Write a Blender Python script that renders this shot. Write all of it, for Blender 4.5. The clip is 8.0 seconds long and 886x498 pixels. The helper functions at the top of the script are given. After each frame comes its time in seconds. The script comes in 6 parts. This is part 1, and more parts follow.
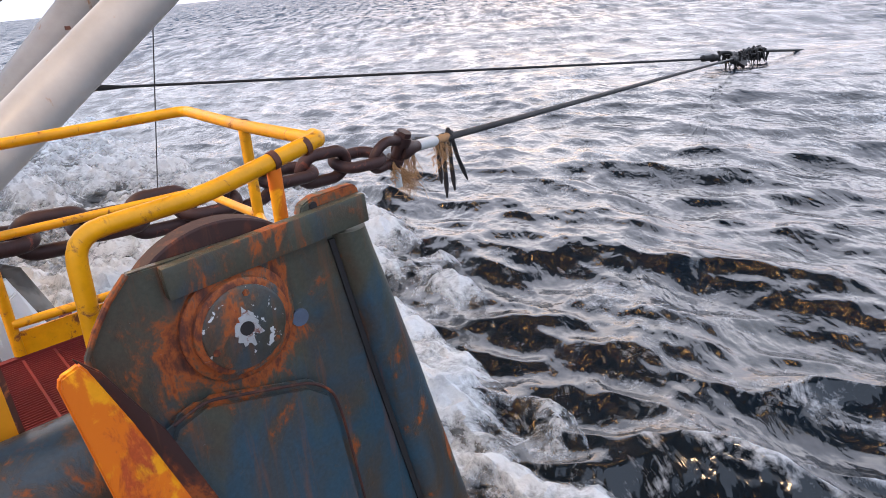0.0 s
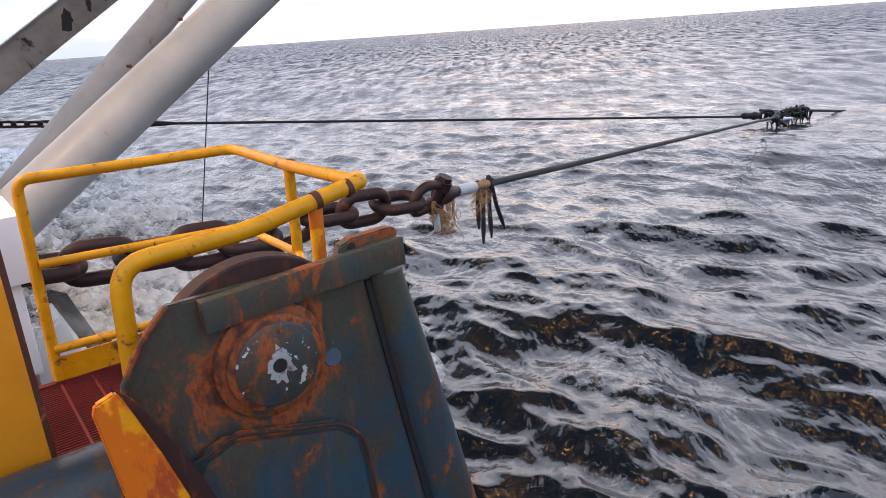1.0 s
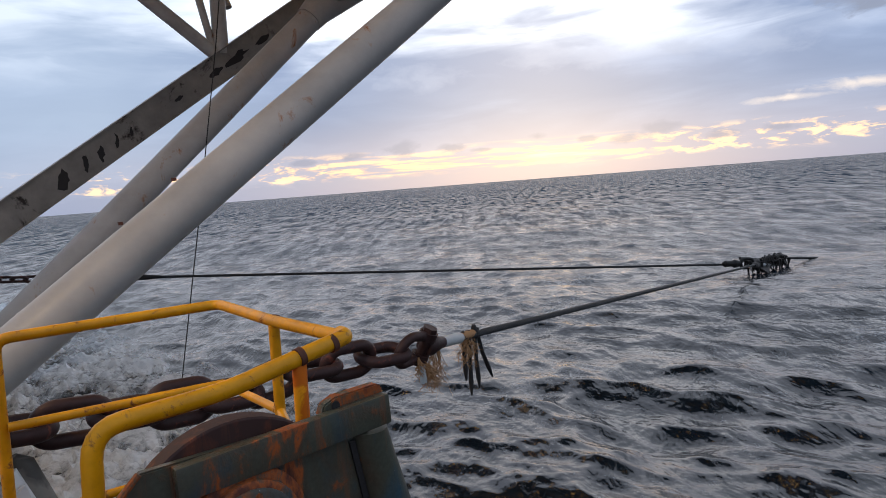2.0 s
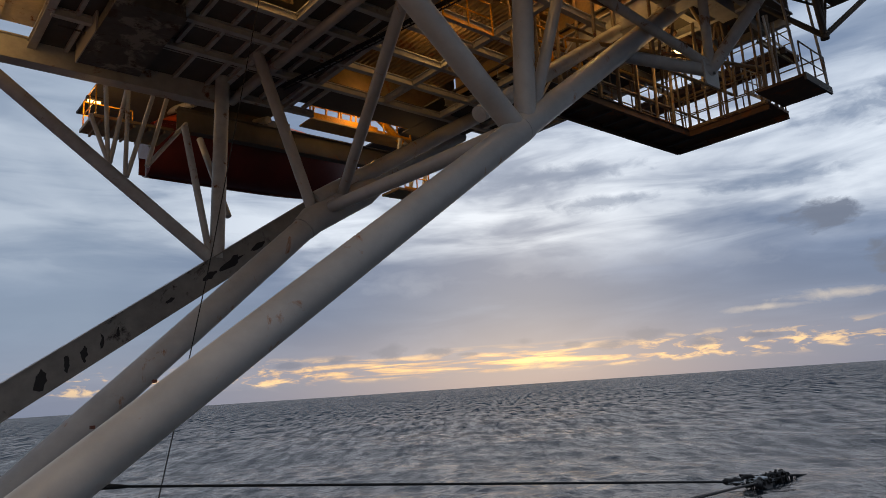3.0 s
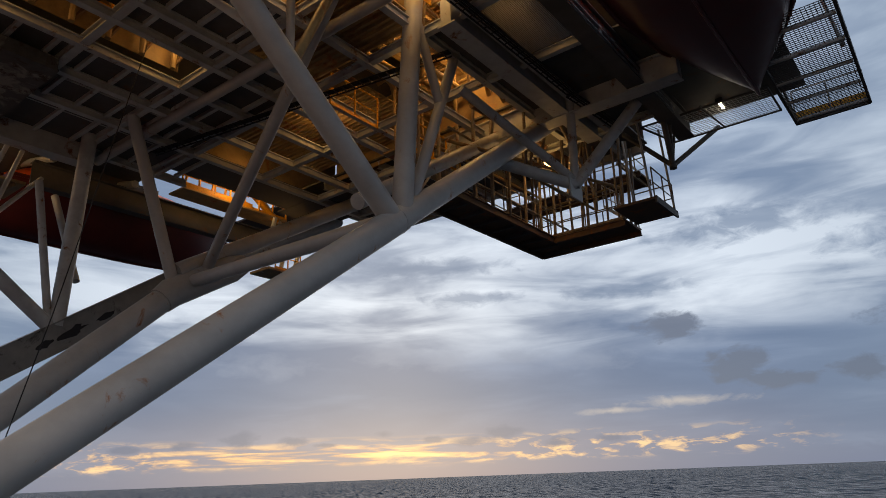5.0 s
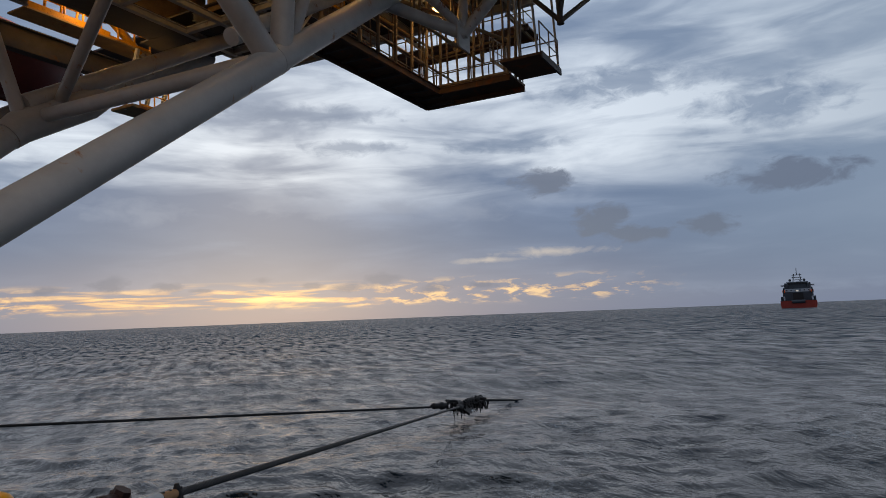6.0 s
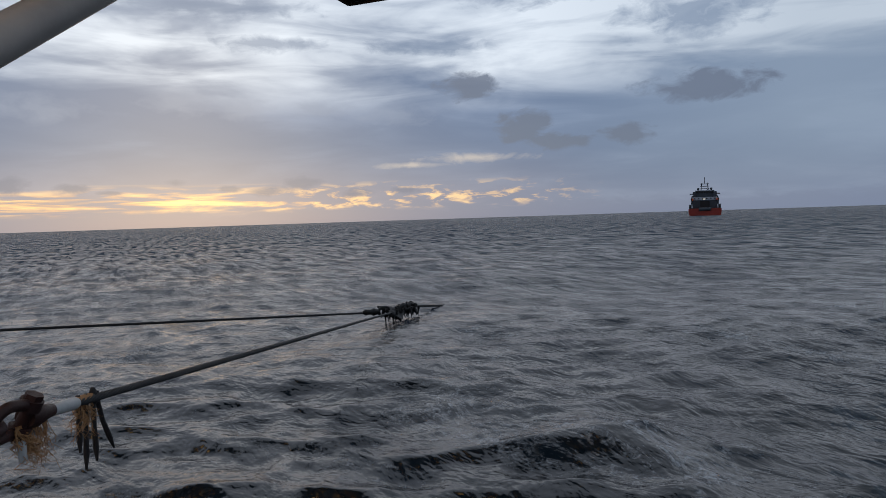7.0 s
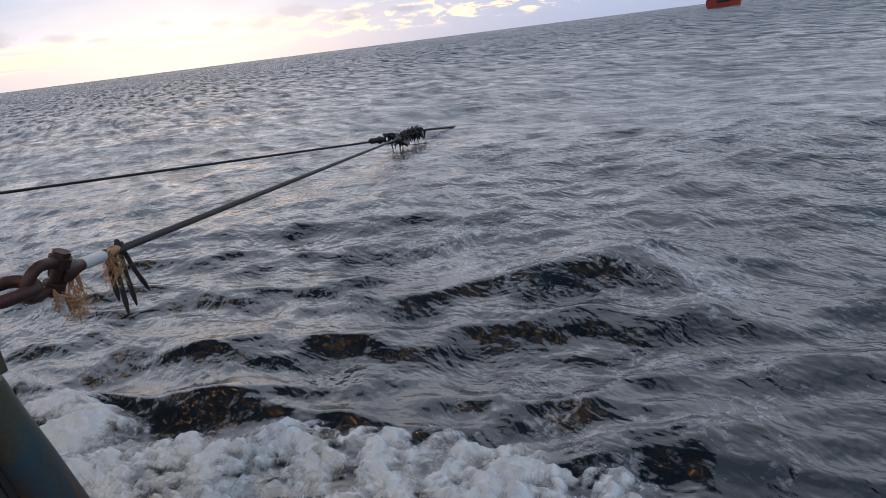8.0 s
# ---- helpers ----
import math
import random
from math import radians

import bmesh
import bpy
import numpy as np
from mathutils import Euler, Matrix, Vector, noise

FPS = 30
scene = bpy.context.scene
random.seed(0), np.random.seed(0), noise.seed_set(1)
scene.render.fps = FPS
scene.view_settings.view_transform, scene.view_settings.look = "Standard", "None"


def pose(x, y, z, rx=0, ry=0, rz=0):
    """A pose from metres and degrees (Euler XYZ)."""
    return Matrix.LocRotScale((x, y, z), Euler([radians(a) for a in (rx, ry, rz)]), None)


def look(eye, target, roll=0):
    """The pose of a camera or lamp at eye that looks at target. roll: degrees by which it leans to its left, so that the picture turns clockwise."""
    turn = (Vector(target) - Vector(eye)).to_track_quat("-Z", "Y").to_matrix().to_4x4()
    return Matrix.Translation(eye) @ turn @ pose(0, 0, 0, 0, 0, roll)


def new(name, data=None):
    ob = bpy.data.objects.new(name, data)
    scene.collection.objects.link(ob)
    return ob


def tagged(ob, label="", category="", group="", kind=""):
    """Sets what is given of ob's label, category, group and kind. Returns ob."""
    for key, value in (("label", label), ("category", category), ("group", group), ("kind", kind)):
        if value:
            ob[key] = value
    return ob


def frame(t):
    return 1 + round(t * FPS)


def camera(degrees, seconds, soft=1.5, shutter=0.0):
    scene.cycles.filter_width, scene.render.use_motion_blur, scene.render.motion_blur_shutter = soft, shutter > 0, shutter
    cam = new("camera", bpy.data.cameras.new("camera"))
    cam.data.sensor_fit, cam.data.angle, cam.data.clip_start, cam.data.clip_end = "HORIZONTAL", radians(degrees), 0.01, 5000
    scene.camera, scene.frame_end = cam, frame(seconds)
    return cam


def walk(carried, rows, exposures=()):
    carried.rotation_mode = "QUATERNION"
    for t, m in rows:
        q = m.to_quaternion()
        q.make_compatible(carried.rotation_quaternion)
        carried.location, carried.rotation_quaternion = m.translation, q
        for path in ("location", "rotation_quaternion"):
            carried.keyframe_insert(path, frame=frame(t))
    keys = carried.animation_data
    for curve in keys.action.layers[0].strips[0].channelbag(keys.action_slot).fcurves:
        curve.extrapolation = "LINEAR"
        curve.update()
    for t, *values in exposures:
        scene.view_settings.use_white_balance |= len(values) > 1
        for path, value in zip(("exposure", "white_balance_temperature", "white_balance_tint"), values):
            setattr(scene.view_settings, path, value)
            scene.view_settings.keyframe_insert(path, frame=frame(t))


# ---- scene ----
# A rig under tow at dusk. The camera stands on the bow deck and only turns.
EYE = (0.0, 0.0, 4.5)
PATH = [  # seconds, yaw, pitch, roll
    (0.0, 2.33, -21.62, -5.66),
    (0.5, 6.07, -19.97, -6.09),
    (1.0, 5.21, -17.64, -4.01),
    (1.2, 4.90, -16.79, -3.99),
    (2.3, 1.96, 0.10, -4.34),
    (2.5, 1.28, 3.43, -4.18),
    (3.0, 0.73, 11.57, -3.83),
    (3.5, 0.00, 16.01, -3.42),
    (4.0, -1.09, 19.95, -3.11),
    (4.2, -1.63, 21.10, -3.00),
    (5.3, -14.41, 15.63, -2.07),
    (5.5, -16.09, 13.07, -2.19),
    (6.0, -20.42, 5.58, -2.23),
    (6.5, -23.92, -0.43, -2.16),
    (7.0, -26.63, -2.58, -1.85),
    (7.5, -27.89, -11.52, -3.59),
    (8.0, -24.27, -17.20, -7.22),
]
cam = camera(65.997, 8.0, soft=0.9)
SWAY = [(0.0, 0.0, 0.0, 0.0), (1.2, 0.0, 0.0, 0.005), (2.3, 0.0, 0.0, 0.03), (4.2, 0.0, 0.0, 0.03), (5.5, 0.01, 0.0, 0.02), (7.0, 0.02, 0.015, 0.0), (7.5, 0.045, 0.035, 0.0), (8.0, 0.08, 0.065, 0.0)]


def stance(t):
    """Where the eye stands at t: EYE and a few centimetres of sway."""
    return [EYE[i] + float(np.interp(t, [s[0] for s in SWAY], [s[i + 1] for s in SWAY])) for i in range(3)]


walk(cam, [(t, pose(*stance(t), 90 + p, 0, y) @ pose(0, 0, 0, 0, 0, r)) for t, y, p, r in PATH],
     exposures=[(0.0, 2.15, 6700, 17), (0.5, 1.82, 6700, 17), (1.2, 1.75, 6650, 17), (2.4, 0.22, 6550, 11), (3.0, -0.03, 6530, 11), (3.5, -0.05, 6500, 11), (4.2, 0.03, 6450, 11), (5.5, -0.1, 6500, 10), (7.0, 0.0, 6500, 10), (7.5, 0.38, 6450, 11), (8.0, 1.05, 6430, 12)])

# The rig's own axes: u points ahead over the bow, v along the bow's edge.
AX = radians(42)


def rig(u, v, z):
    return Vector((u * math.cos(AX) - v * math.sin(AX), u * math.sin(AX) + v * math.cos(AX), z))


UX, VX, ZX = rig(1, 0, 0), rig(0, 1, 0), Vector((0, 0, 1))

# ---- sky and sun ----
SUN_AZ, SUN_EL = radians(-6), radians(12)


def nodes_of(tree):
    tree.nodes.clear()

    def n(kind, **kw):
        node = tree.nodes.new(kind)
        for k, val in kw.items():
            if k in node.inputs:
                node.inputs[k].default_value = val
        return node

    def link(a, b):
        tree.links.new(a, b)
    return n, link


def ramp(tree, fac, stops):
    r = tree.nodes.new("ShaderNodeValToRGB")
    els = r.color_ramp.elements
    while len(els) < len(stops):
        els.new(0.5)
    for e, (p, c) in zip(els, stops):
        e.position = p
        e.color = (*c, 1) if len(c) == 3 else (c[0], c[0], c[0], 1)
    tree.links.new(fac, r.inputs[0])
    return r.outputs[0]


def math_node(tree, op, a, b=None, clamp=False):
    m = tree.nodes.new("ShaderNodeMath")
    m.operation, m.use_clamp = op, clamp
    for i, val in enumerate((a, b)):
        if val is None:
            continue
        if isinstance(val, (int, float)):
            m.inputs[i].default_value = val
        else:
            tree.links.new(val, m.inputs[i])
    return m.outputs[0]


def mixed(tree, fac, a, b, mode="MIX"):
    m = tree.nodes.new("ShaderNodeMix")
    m.data_type, m.blend_type = "RGBA", mode
    for sock, val in ((m.inputs[0], fac), (m.inputs[6], a), (m.inputs[7], b)):
        if isinstance(val, (int, float)):
            sock.default_value = val
        elif isinstance(val, tuple):
            sock.default_value = (*val, 1)
        else:
            tree.links.new(val, sock)
    return m.outputs[2]


def noise_node(tree, vec, scale, detail=4, rough=0.55, distort=0.0):
    t = tree.nodes.new("ShaderNodeTexNoise")
    t.inputs["Scale"].default_value, t.inputs["Detail"].default_value = scale, detail
    t.inputs["Roughness"].default_value, t.inputs["Distortion"].default_value = rough, distort
    tree.links.new(vec, t.inputs["Vector"])
    return t.outputs[0]


def mapped(tree, vec, scale=(1, 1, 1), loc=(0, 0, 0), rot=(0, 0, 0)):
    m = tree.nodes.new("ShaderNodeMapping")
    m.inputs["Scale"].default_value, m.inputs["Location"].default_value, m.inputs["Rotation"].default_value = scale, loc, rot
    tree.links.new(vec, m.inputs["Vector"])
    return m.outputs[0]


def build_sky():
    world = bpy.data.worlds.new("dusk_sky")
    scene.world = world
    world.use_nodes = True
    tr = world.node_tree
    n, link = nodes_of(tr)
    co = n("ShaderNodeTexCoord").outputs["Generated"]
    sep = n("ShaderNodeSeparateXYZ")
    link(co, sep.inputs[0])
    x, y, z = sep.outputs
    sky = n("ShaderNodeTexSky")
    sky.sky_type, sky.sun_disc = "NISHITA", False
    sky.sun_elevation, sky.sun_rotation = SUN_EL, -SUN_AZ
    # clear air behind the clouds
    clear = mixed(tr, 1.0, sky.outputs[0], (0.10, 0.10, 0.10), "MULTIPLY")
    elev = math_node(tr, "ARCSINE", z)
    el = math_node(tr, "MULTIPLY", elev, 180 / math.pi / 45, True)      # 0..1 over 45 degrees
    az = math_node(tr, "ARCTAN2", x, y)
    dome = n("ShaderNodeCombineXYZ")
    link(az, dome.inputs[0])
    link(elev, dome.inputs[1])
    dome = dome.outputs[0]
    # layered stratus: broad banks and long flat streaks
    big = noise_node(tr, mapped(tr, dome, (3.6, 13, 1), (3.1, 0.4, 0), (0, 0, -0.03)), 1.0, 5, 0.46, 0.5)
    streak = noise_node(tr, mapped(tr, dome, (5.0, 27, 1), (7.0, 2.0, 0), (0, 0, -0.04)), 1.0, 7, 0.54, 0.6)
    dens = math_node(tr, "ADD", math_node(tr, "MULTIPLY", big, 0.55), math_node(tr, "MULTIPLY", streak, 0.45))
    base = ramp(tr, el, [(0.0, (0.20, 0.245, 0.34)), (0.05, (0.25, 0.275, 0.355)), (0.12, (0.155, 0.21, 0.325)), (0.2, (0.155, 0.215, 0.335)),
                         (0.31, (0.34, 0.41, 0.49)), (0.5, (0.25, 0.32, 0.42)), (1.0, (0.40, 0.47, 0.58))])
    lit = ramp(tr, el, [(0.0, (0.25, 0.295, 0.39)), (0.1, (0.215, 0.265, 0.37)), (0.19, (0.24, 0.30, 0.415)), (0.27, (0.90, 0.93, 0.95)),
                        (0.42, (0.90, 0.94, 0.97)), (0.55, (0.60, 0.67, 0.75)), (1.0, (0.54, 0.62, 0.72))])
    dark = ramp(tr, el, [(0.0, (0.17, 0.215, 0.32)), (0.1, (0.135, 0.18, 0.28)), (0.25, (0.135, 0.19, 0.30)), (0.4, (0.18, 0.24, 0.35)), (1.0, (0.34, 0.41, 0.52))])
    bias = ramp(tr, el, [(0.0, (0.5,)), (0.15, (0.57,)), (0.23, (0.54,)), (0.29, (0.465,)), (0.40, (0.47,)), (0.5, (0.51,)), (1.0, (0.5,))])
    bias = math_node(tr, "ADD", bias, ramp(tr, math_node(tr, "ADD", az, 0.5), [(0.1, (0.0,)), (0.3, (0.05,)), (0.48, (0.04,)), (0.6, (0.0,))]))
    cover = ramp(tr, math_node(tr, "ADD", math_node(tr, "SUBTRACT", dens, 0.5), bias), [(0.39, (0.0,)), (0.47, (0.35,)), (0.54, (0.75,)), (0.63, (1.0,))])
    clouds = mixed(tr, 0.86, base, mixed(tr, cover, lit, dark))
    # an even veil away from the sunset, on both sides
    veil = math_node(tr, "ADD", ramp(tr, math_node(tr, "MULTIPLY", az, -1.0), [(0.22, (0.0,)), (0.5, (0.6,))]), ramp(tr, az, [(0.58, (0.0,)), (0.95, (0.55,))]))
    veil = math_node(tr, "MULTIPLY", veil, ramp(tr, el, [(0.03, (0.3,)), (0.15, (1.0,))]))
    clouds = mixed(tr, veil, clouds, (0.33, 0.39, 0.46))
    rag = noise_node(tr, mapped(tr, dome, (26, 52, 1), (1.7, 0.6, 0)), 1.0, 6, 0.6, 0.4)

    def bank(col, rows, tint, strength, soft):
        """Single clouds: azimuth, height, half width and half height in degrees, with ragged edges."""
        top = None
        for a, e, wa, we in rows:
            off = n("ShaderNodeVectorMath")
            off.operation = "SUBTRACT"
            off.inputs[1].default_value = (radians(a), radians(e), 0)
            link(dome, off.inputs[0])
            sc = n("ShaderNodeVectorMath")
            sc.operation = "MULTIPLY"
            sc.inputs[1].default_value = (1 / radians(wa), 1 / radians(we), 0)
            link(off.outputs[0], sc.inputs[0])
            le = n("ShaderNodeVectorMath")
            le.operation = "LENGTH"
            link(sc.outputs[0], le.inputs[0])
            m = math_node(tr, "SUBTRACT", 1.0, le.outputs["Value"])
            top = m if top is None else math_node(tr, "MAXIMUM", top, m)
        m = math_node(tr, "ADD", top, math_node(tr, "MULTIPLY", math_node(tr, "SUBTRACT", rag, 0.5), 2.2))
        return mixed(tr, math_node(tr, "MULTIPLY", ramp(tr, m, [(0.0, (0.0,)), (soft, (1.0,))]), strength), col, tint)

    clouds = bank(clouds, [(9, 16.8, 8, 1.0), (36, 18.0, 8, 1.6), (13, 14.2, 5, 0.7), (26, 13.9, 6, 0.7), (47, 15.0, 6, 2.0), (20, 21.5, 6, 0.9)], (0.19, 0.25, 0.35), 0.72, 0.7)
    clouds = bank(clouds, [(6, 9.6, 3.0, 1.3), (11, 9.0, 2.6, 0.9), (17, 9.2, 3.0, 0.9), (23, 8.6, 4.0, 1.0), (-4, 8.8, 4, 1.2)], (0.265, 0.31, 0.40), 0.55, 0.8)
    clouds = bank(clouds, [(29.2, 10.8, 2.6, 1.2), (33.6, 7.4, 2.6, 1.4), (36.5, 6.0, 3.2, 0.8), (42, 6.4, 2.2, 0.9), (48, 9.6, 5, 1.3)], (0.145, 0.17, 0.23), 0.9, 0.45)
    # glow of the hidden sun: long golden streaks close over the horizon that break into flecks to the right
    side = math_node(tr, "ABSOLUTE", math_node(tr, "SUBTRACT", az, 0.02))
    wide = ramp(tr, side, [(0.0, (1.0,)), (0.2, (0.95,)), (0.32, (0.75,)), (0.55, (0.5,)), (0.68, (0.0,))])
    belt = ramp(tr, el, [(0.018, (0.0,)), (0.028, (0.85,)), (0.044, (1.0,)), (0.056, (0.7,)), (0.074, (0.0,))])
    gold = noise_node(tr, mapped(tr, dome, (7, 95, 1), (0.6, 0.2, 0)), 1.0, 7, 0.56, 0.5)
    fleck = noise_node(tr, mapped(tr, dome, (26, 95, 1), (2.6, 1.2, 0)), 1.0, 5, 0.6, 0.4)
    gold = mixed(tr, ramp(tr, side, [(0.16, (0.0,)), (0.30, (1.0,))]), gold, fleck)
    gap = ramp(tr, math_node(tr, "SUBTRACT", gold, math_node(tr, "MULTIPLY", side, 0.16)), [(0.44, (0.0,)), (0.50, (0.7,)), (0.56, (1.0,))])
    glow = math_node(tr, "MULTIPLY", math_node(tr, "MULTIPLY", wide, belt), gap, True)
    hot = mixed(tr, ramp(tr, gold, [(0.50, (0.0,)), (0.66, (1.0,))]), (0.85, 0.47, 0.24), (1.65, 1.02, 0.38))
    blush = math_node(tr, "MULTIPLY", math_node(tr, "MULTIPLY", wide, ramp(tr, el, [(0.0, (0.3,)), (0.05, (1.0,)), (0.14, (0.0,))])), 0.24)
    clouds = mixed(tr, blush, clouds, (0.50, 0.41, 0.43))
    clouds = bank(clouds, [(29.5, 5.0, 5.0, 0.45), (24, 4.5, 3, 0.3)], (0.66, 0.56, 0.47), 0.7, 0.9)
    col = mixed(tr, glow, clouds, hot)
    # low dark heaps in front of the glow, and the grey bank on the horizon
    col = bank(col, [(-9.9, 2.9, 1.6, 0.45), (-5.7, 3.25, 1.5, 0.7), (-1.9, 3.05, 1.3, 0.5), (1.0, 2.7, 1.0, 0.2), (5.4, 3.4, 0.8, 0.35), (9.5, 2.9, 1.2, 0.35), (12.6, 2.7, 1.8, 0.5), (15.2, 3.3, 1.7, 0.5),
                     (-14, 2.6, 1.6, 0.3), (19.5, 2.2, 2.0, 0.5), (23.5, 2.4, 1.5, 0.4)], (0.145, 0.18, 0.27), 0.85, 0.6)
    low = ramp(tr, math_node(tr, "SUBTRACT", math_node(tr, "ADD", el, math_node(tr, "MULTIPLY", math_node(tr, "SUBTRACT", fleck, 0.5), 0.06)), 0.0), [(0.016, (0.9,)), (0.036, (0.0,))])
    col = mixed(tr, low, col, (0.20, 0.24, 0.33))
    col = mixed(tr, 0.06, col, clear)
    col = mixed(tr, 1.0, col, (0.95, 1.0, 1.075), "MULTIPLY")
    bg = n("ShaderNodeBackground", Strength=1.0)
    link(col, bg.inputs[0])
    link(bg.outputs[0], n("ShaderNodeOutputWorld").inputs[0])


build_sky()
sun = new("sun", bpy.data.lights.new("sun", "SUN"))
sun.data.energy, sun.data.angle, sun.data.color = 0.5, radians(120), (1.0, 0.90, 0.80)
sun.matrix_world = look((0, 0, 60), (Vector((0, 0, 60)) - Vector((-math.sin(SUN_AZ) * math.cos(SUN_EL), math.cos(SUN_AZ) * math.cos(SUN_EL), math.sin(SUN_EL)))))


# ---- materials ----
def material(name, colour, rough=0.5, metal=0.0, vary=0.25, grain=6.0, rust=0.0, rust_scale=3.0, rust_colour=(0.16, 0.05, 0.018), bump=0.15,
             second=None, second_amount=0.5, streak=0.0):
    m = bpy.data.materials.new(name)
    m.use_nodes = True
    tr = m.node_tree
    n, link = nodes_of(tr)
    co = n("ShaderNodeTexCoord").outputs["Object"]
    a = noise_node(tr, co, grain, 6, 0.65)
    b = noise_node(tr, co, grain * 0.13, 4, 0.6, 0.6)
    dirt = math_node(tr, "ADD", math_node(tr, "MULTIPLY", a, 0.5), math_node(tr, "MULTIPLY", b, 0.5))
    tone = ramp(tr, dirt, [(0.3, (1 - vary,)), (0.7, (1 + vary * 0.4,))])
    col = mixed(tr, 1.0, colour, tone, "MULTIPLY")
    if second:
        p = noise_node(tr, mapped(tr, co, loc=(3, 5, 1)), rust_scale * 0.6, 5, 0.6, 0.8)
        col = mixed(tr, ramp(tr, p, [(0.62 - 0.3 * second_amount, (0.0,)), (0.7 - 0.3 * second_amount, (1.0,))]), col, second)
    height = a
    rough_out = ramp(tr, dirt, [(0.3, (max(rough - 0.12, 0.05),)), (0.7, (min(rough + 0.15, 1),))])
    if rust > 0:
        q = noise_node(tr, mapped(tr, co, (1, 1, 1 - 0.75 * streak)), rust_scale, 8, 0.68, 0.5)
        r = ramp(tr, q, [(0.72 - 0.35 * rust, (0.0,)), (0.80 - 0.35 * rust, (1.0,))])
        shade = mixed(tr, noise_node(tr, co, rust_scale * 9, 4, 0.7), rust_colour, tuple(min(1, c * 3.2) for c in rust_colour))
        col = mixed(tr, r, col, shade)
        rough_out = math_node(tr, "MAXIMUM", rough_out, math_node(tr, "MULTIPLY", r, 0.85))
        height = math_node(tr, "ADD", a, math_node(tr, "MULTIPLY", r, 0.5))
    bs = n("ShaderNodeBsdfPrincipled", Metallic=metal)
    bs.inputs["Specular IOR Level"].default_value = 0.28
    link(col, bs.inputs["Base Color"])
    link(rough_out, bs.inputs["Roughness"])
    bp = n("ShaderNodeBump", Strength=bump, Distance=0.01)
    link(height, bp.inputs["Height"])
    link(bp.outputs[0], bs.inputs["Normal"])
    link(bs.outputs[0], n("ShaderNodeOutputMaterial").inputs[0])
    return m


def glowing(name, colour, strength):
    m = bpy.data.materials.new(name)
    m.use_nodes = True
    n, link = nodes_of(m.node_tree)
    e = n("ShaderNodeEmission", Color=(*colour, 1), Strength=strength)
    link(e.outputs[0], n("ShaderNodeOutputMaterial").inputs[0])
    return m


def sea_material():
    m = bpy.data.materials.new("sea_water")
    m.use_nodes = True
    tr = m.node_tree
    n, link = nodes_of(tr)
    co = n("ShaderNodeTexCoord").outputs["Object"]
    at = n("ShaderNodeAttribute")
    at.attribute_name = "crest"
    web = noise_node(tr, mapped(tr, co, (1, 0.45, 1), (0, 0, 0), (0, 0, 0.9)), 0.9, 8, 0.72, 1.2)
    fine = noise_node(tr, co, 5.0, 6, 0.7, 0.8)
    lace = math_node(tr, "SUBTRACT", 1.0, math_node(tr, "MULTIPLY", math_node(tr, "ABSOLUTE", math_node(tr, "SUBTRACT", web, 0.5)), 9.0), True)
    wash = n("ShaderNodeAttribute")
    wash.attribute_name = "wash"
    film = ramp(tr, noise_node(tr, mapped(tr, co, (1, 0.6, 1), (2, 2, 0), (0, 0, 0.5)), 0.22, 6, 0.66, 1.0), [(0.40, (0.0,)), (0.66, (1.0,))])
    lace = math_node(tr, "MULTIPLY", math_node(tr, "MULTIPLY", lace, film), math_node(tr, "ADD", math_node(tr, "MULTIPLY", wash.outputs["Fac"], 1.0), 0.06))
    froth = math_node(tr, "ADD", math_node(tr, "MULTIPLY", at.outputs["Fac"], 0.9), lace)
    froth = math_node(tr, "MULTIPLY", froth, ramp(tr, fine, [(0.35, (0.2,)), (0.65, (1.0,))]))
    mask = ramp(tr, froth, [(0.24, (0.0,)), (0.9, (0.75,))])
    water = n("ShaderNodeBsdfPrincipled", IOR=1.33)
    link(math_node(tr, "ADD", 0.13, math_node(tr, "MULTIPLY", math_node(tr, "POWER", math_node(tr, "SUBTRACT", 1.0, wash.outputs["Fac"], True), 2.0), 0.12)), water.inputs["Roughness"])
    # far off, the unresolved chop turns its faces to the eye and mirrors less
    link(math_node(tr, "ADD", 0.27, math_node(tr, "MULTIPLY", wash.outputs["Fac"], 0.45)), water.inputs["Specular IOR Level"])
    # noise that paints dark flecks far off, for wave faces without sky reflection
    dark_flecks = ramp(tr, noise_node(tr, mapped(tr, co, (0.8, 0.16, 1), (3, 1, 0)), 1.0, 7, 0.66, 0.4), [(0.40, (0.25,)), (0.50, (0.75,)), (0.58, (1.5,)), (0.66, (1.9,))])
    water.inputs["Base Color"].default_value = (0.0045, 0.0085, 0.0125, 1)
    foam = n("ShaderNodeBsdfPrincipled", Roughness=0.9)
    foam.inputs["Base Color"].default_value = (0.62, 0.66, 0.70, 1)
    rip = noise_node(tr, mapped(tr, co, (1, 0.5, 1), (0, 0, 0), (0, 0, 0.7)), 3.6, 3, 0.5, 0.4)
    rip2 = noise_node(tr, mapped(tr, co, (1, 0.6, 1), (4, 0, 0), (0, 0, 0.3)), 1.25, 3, 0.5, 0.3)
    bp = n("ShaderNodeBump", Strength=1.0, Distance=0.032)
    link(rip, bp.inputs["Height"])
    bp2 = n("ShaderNodeBump", Strength=1.0, Distance=0.12)
    link(rip2, bp2.inputs["Height"])
    link(bp.outputs[0], bp2.inputs["Normal"])
    # longer chop that carries on to where the sheet is too coarse for it
    rip3 = noise_node(tr, mapped(tr, co, (1, 0.55, 1), (1, 6, 0), (0, 0, 0.5)), 0.8, 4, 0.6, 0.5)
    far = math_node(tr, "SUBTRACT", 1.0, wash.outputs["Fac"], True)
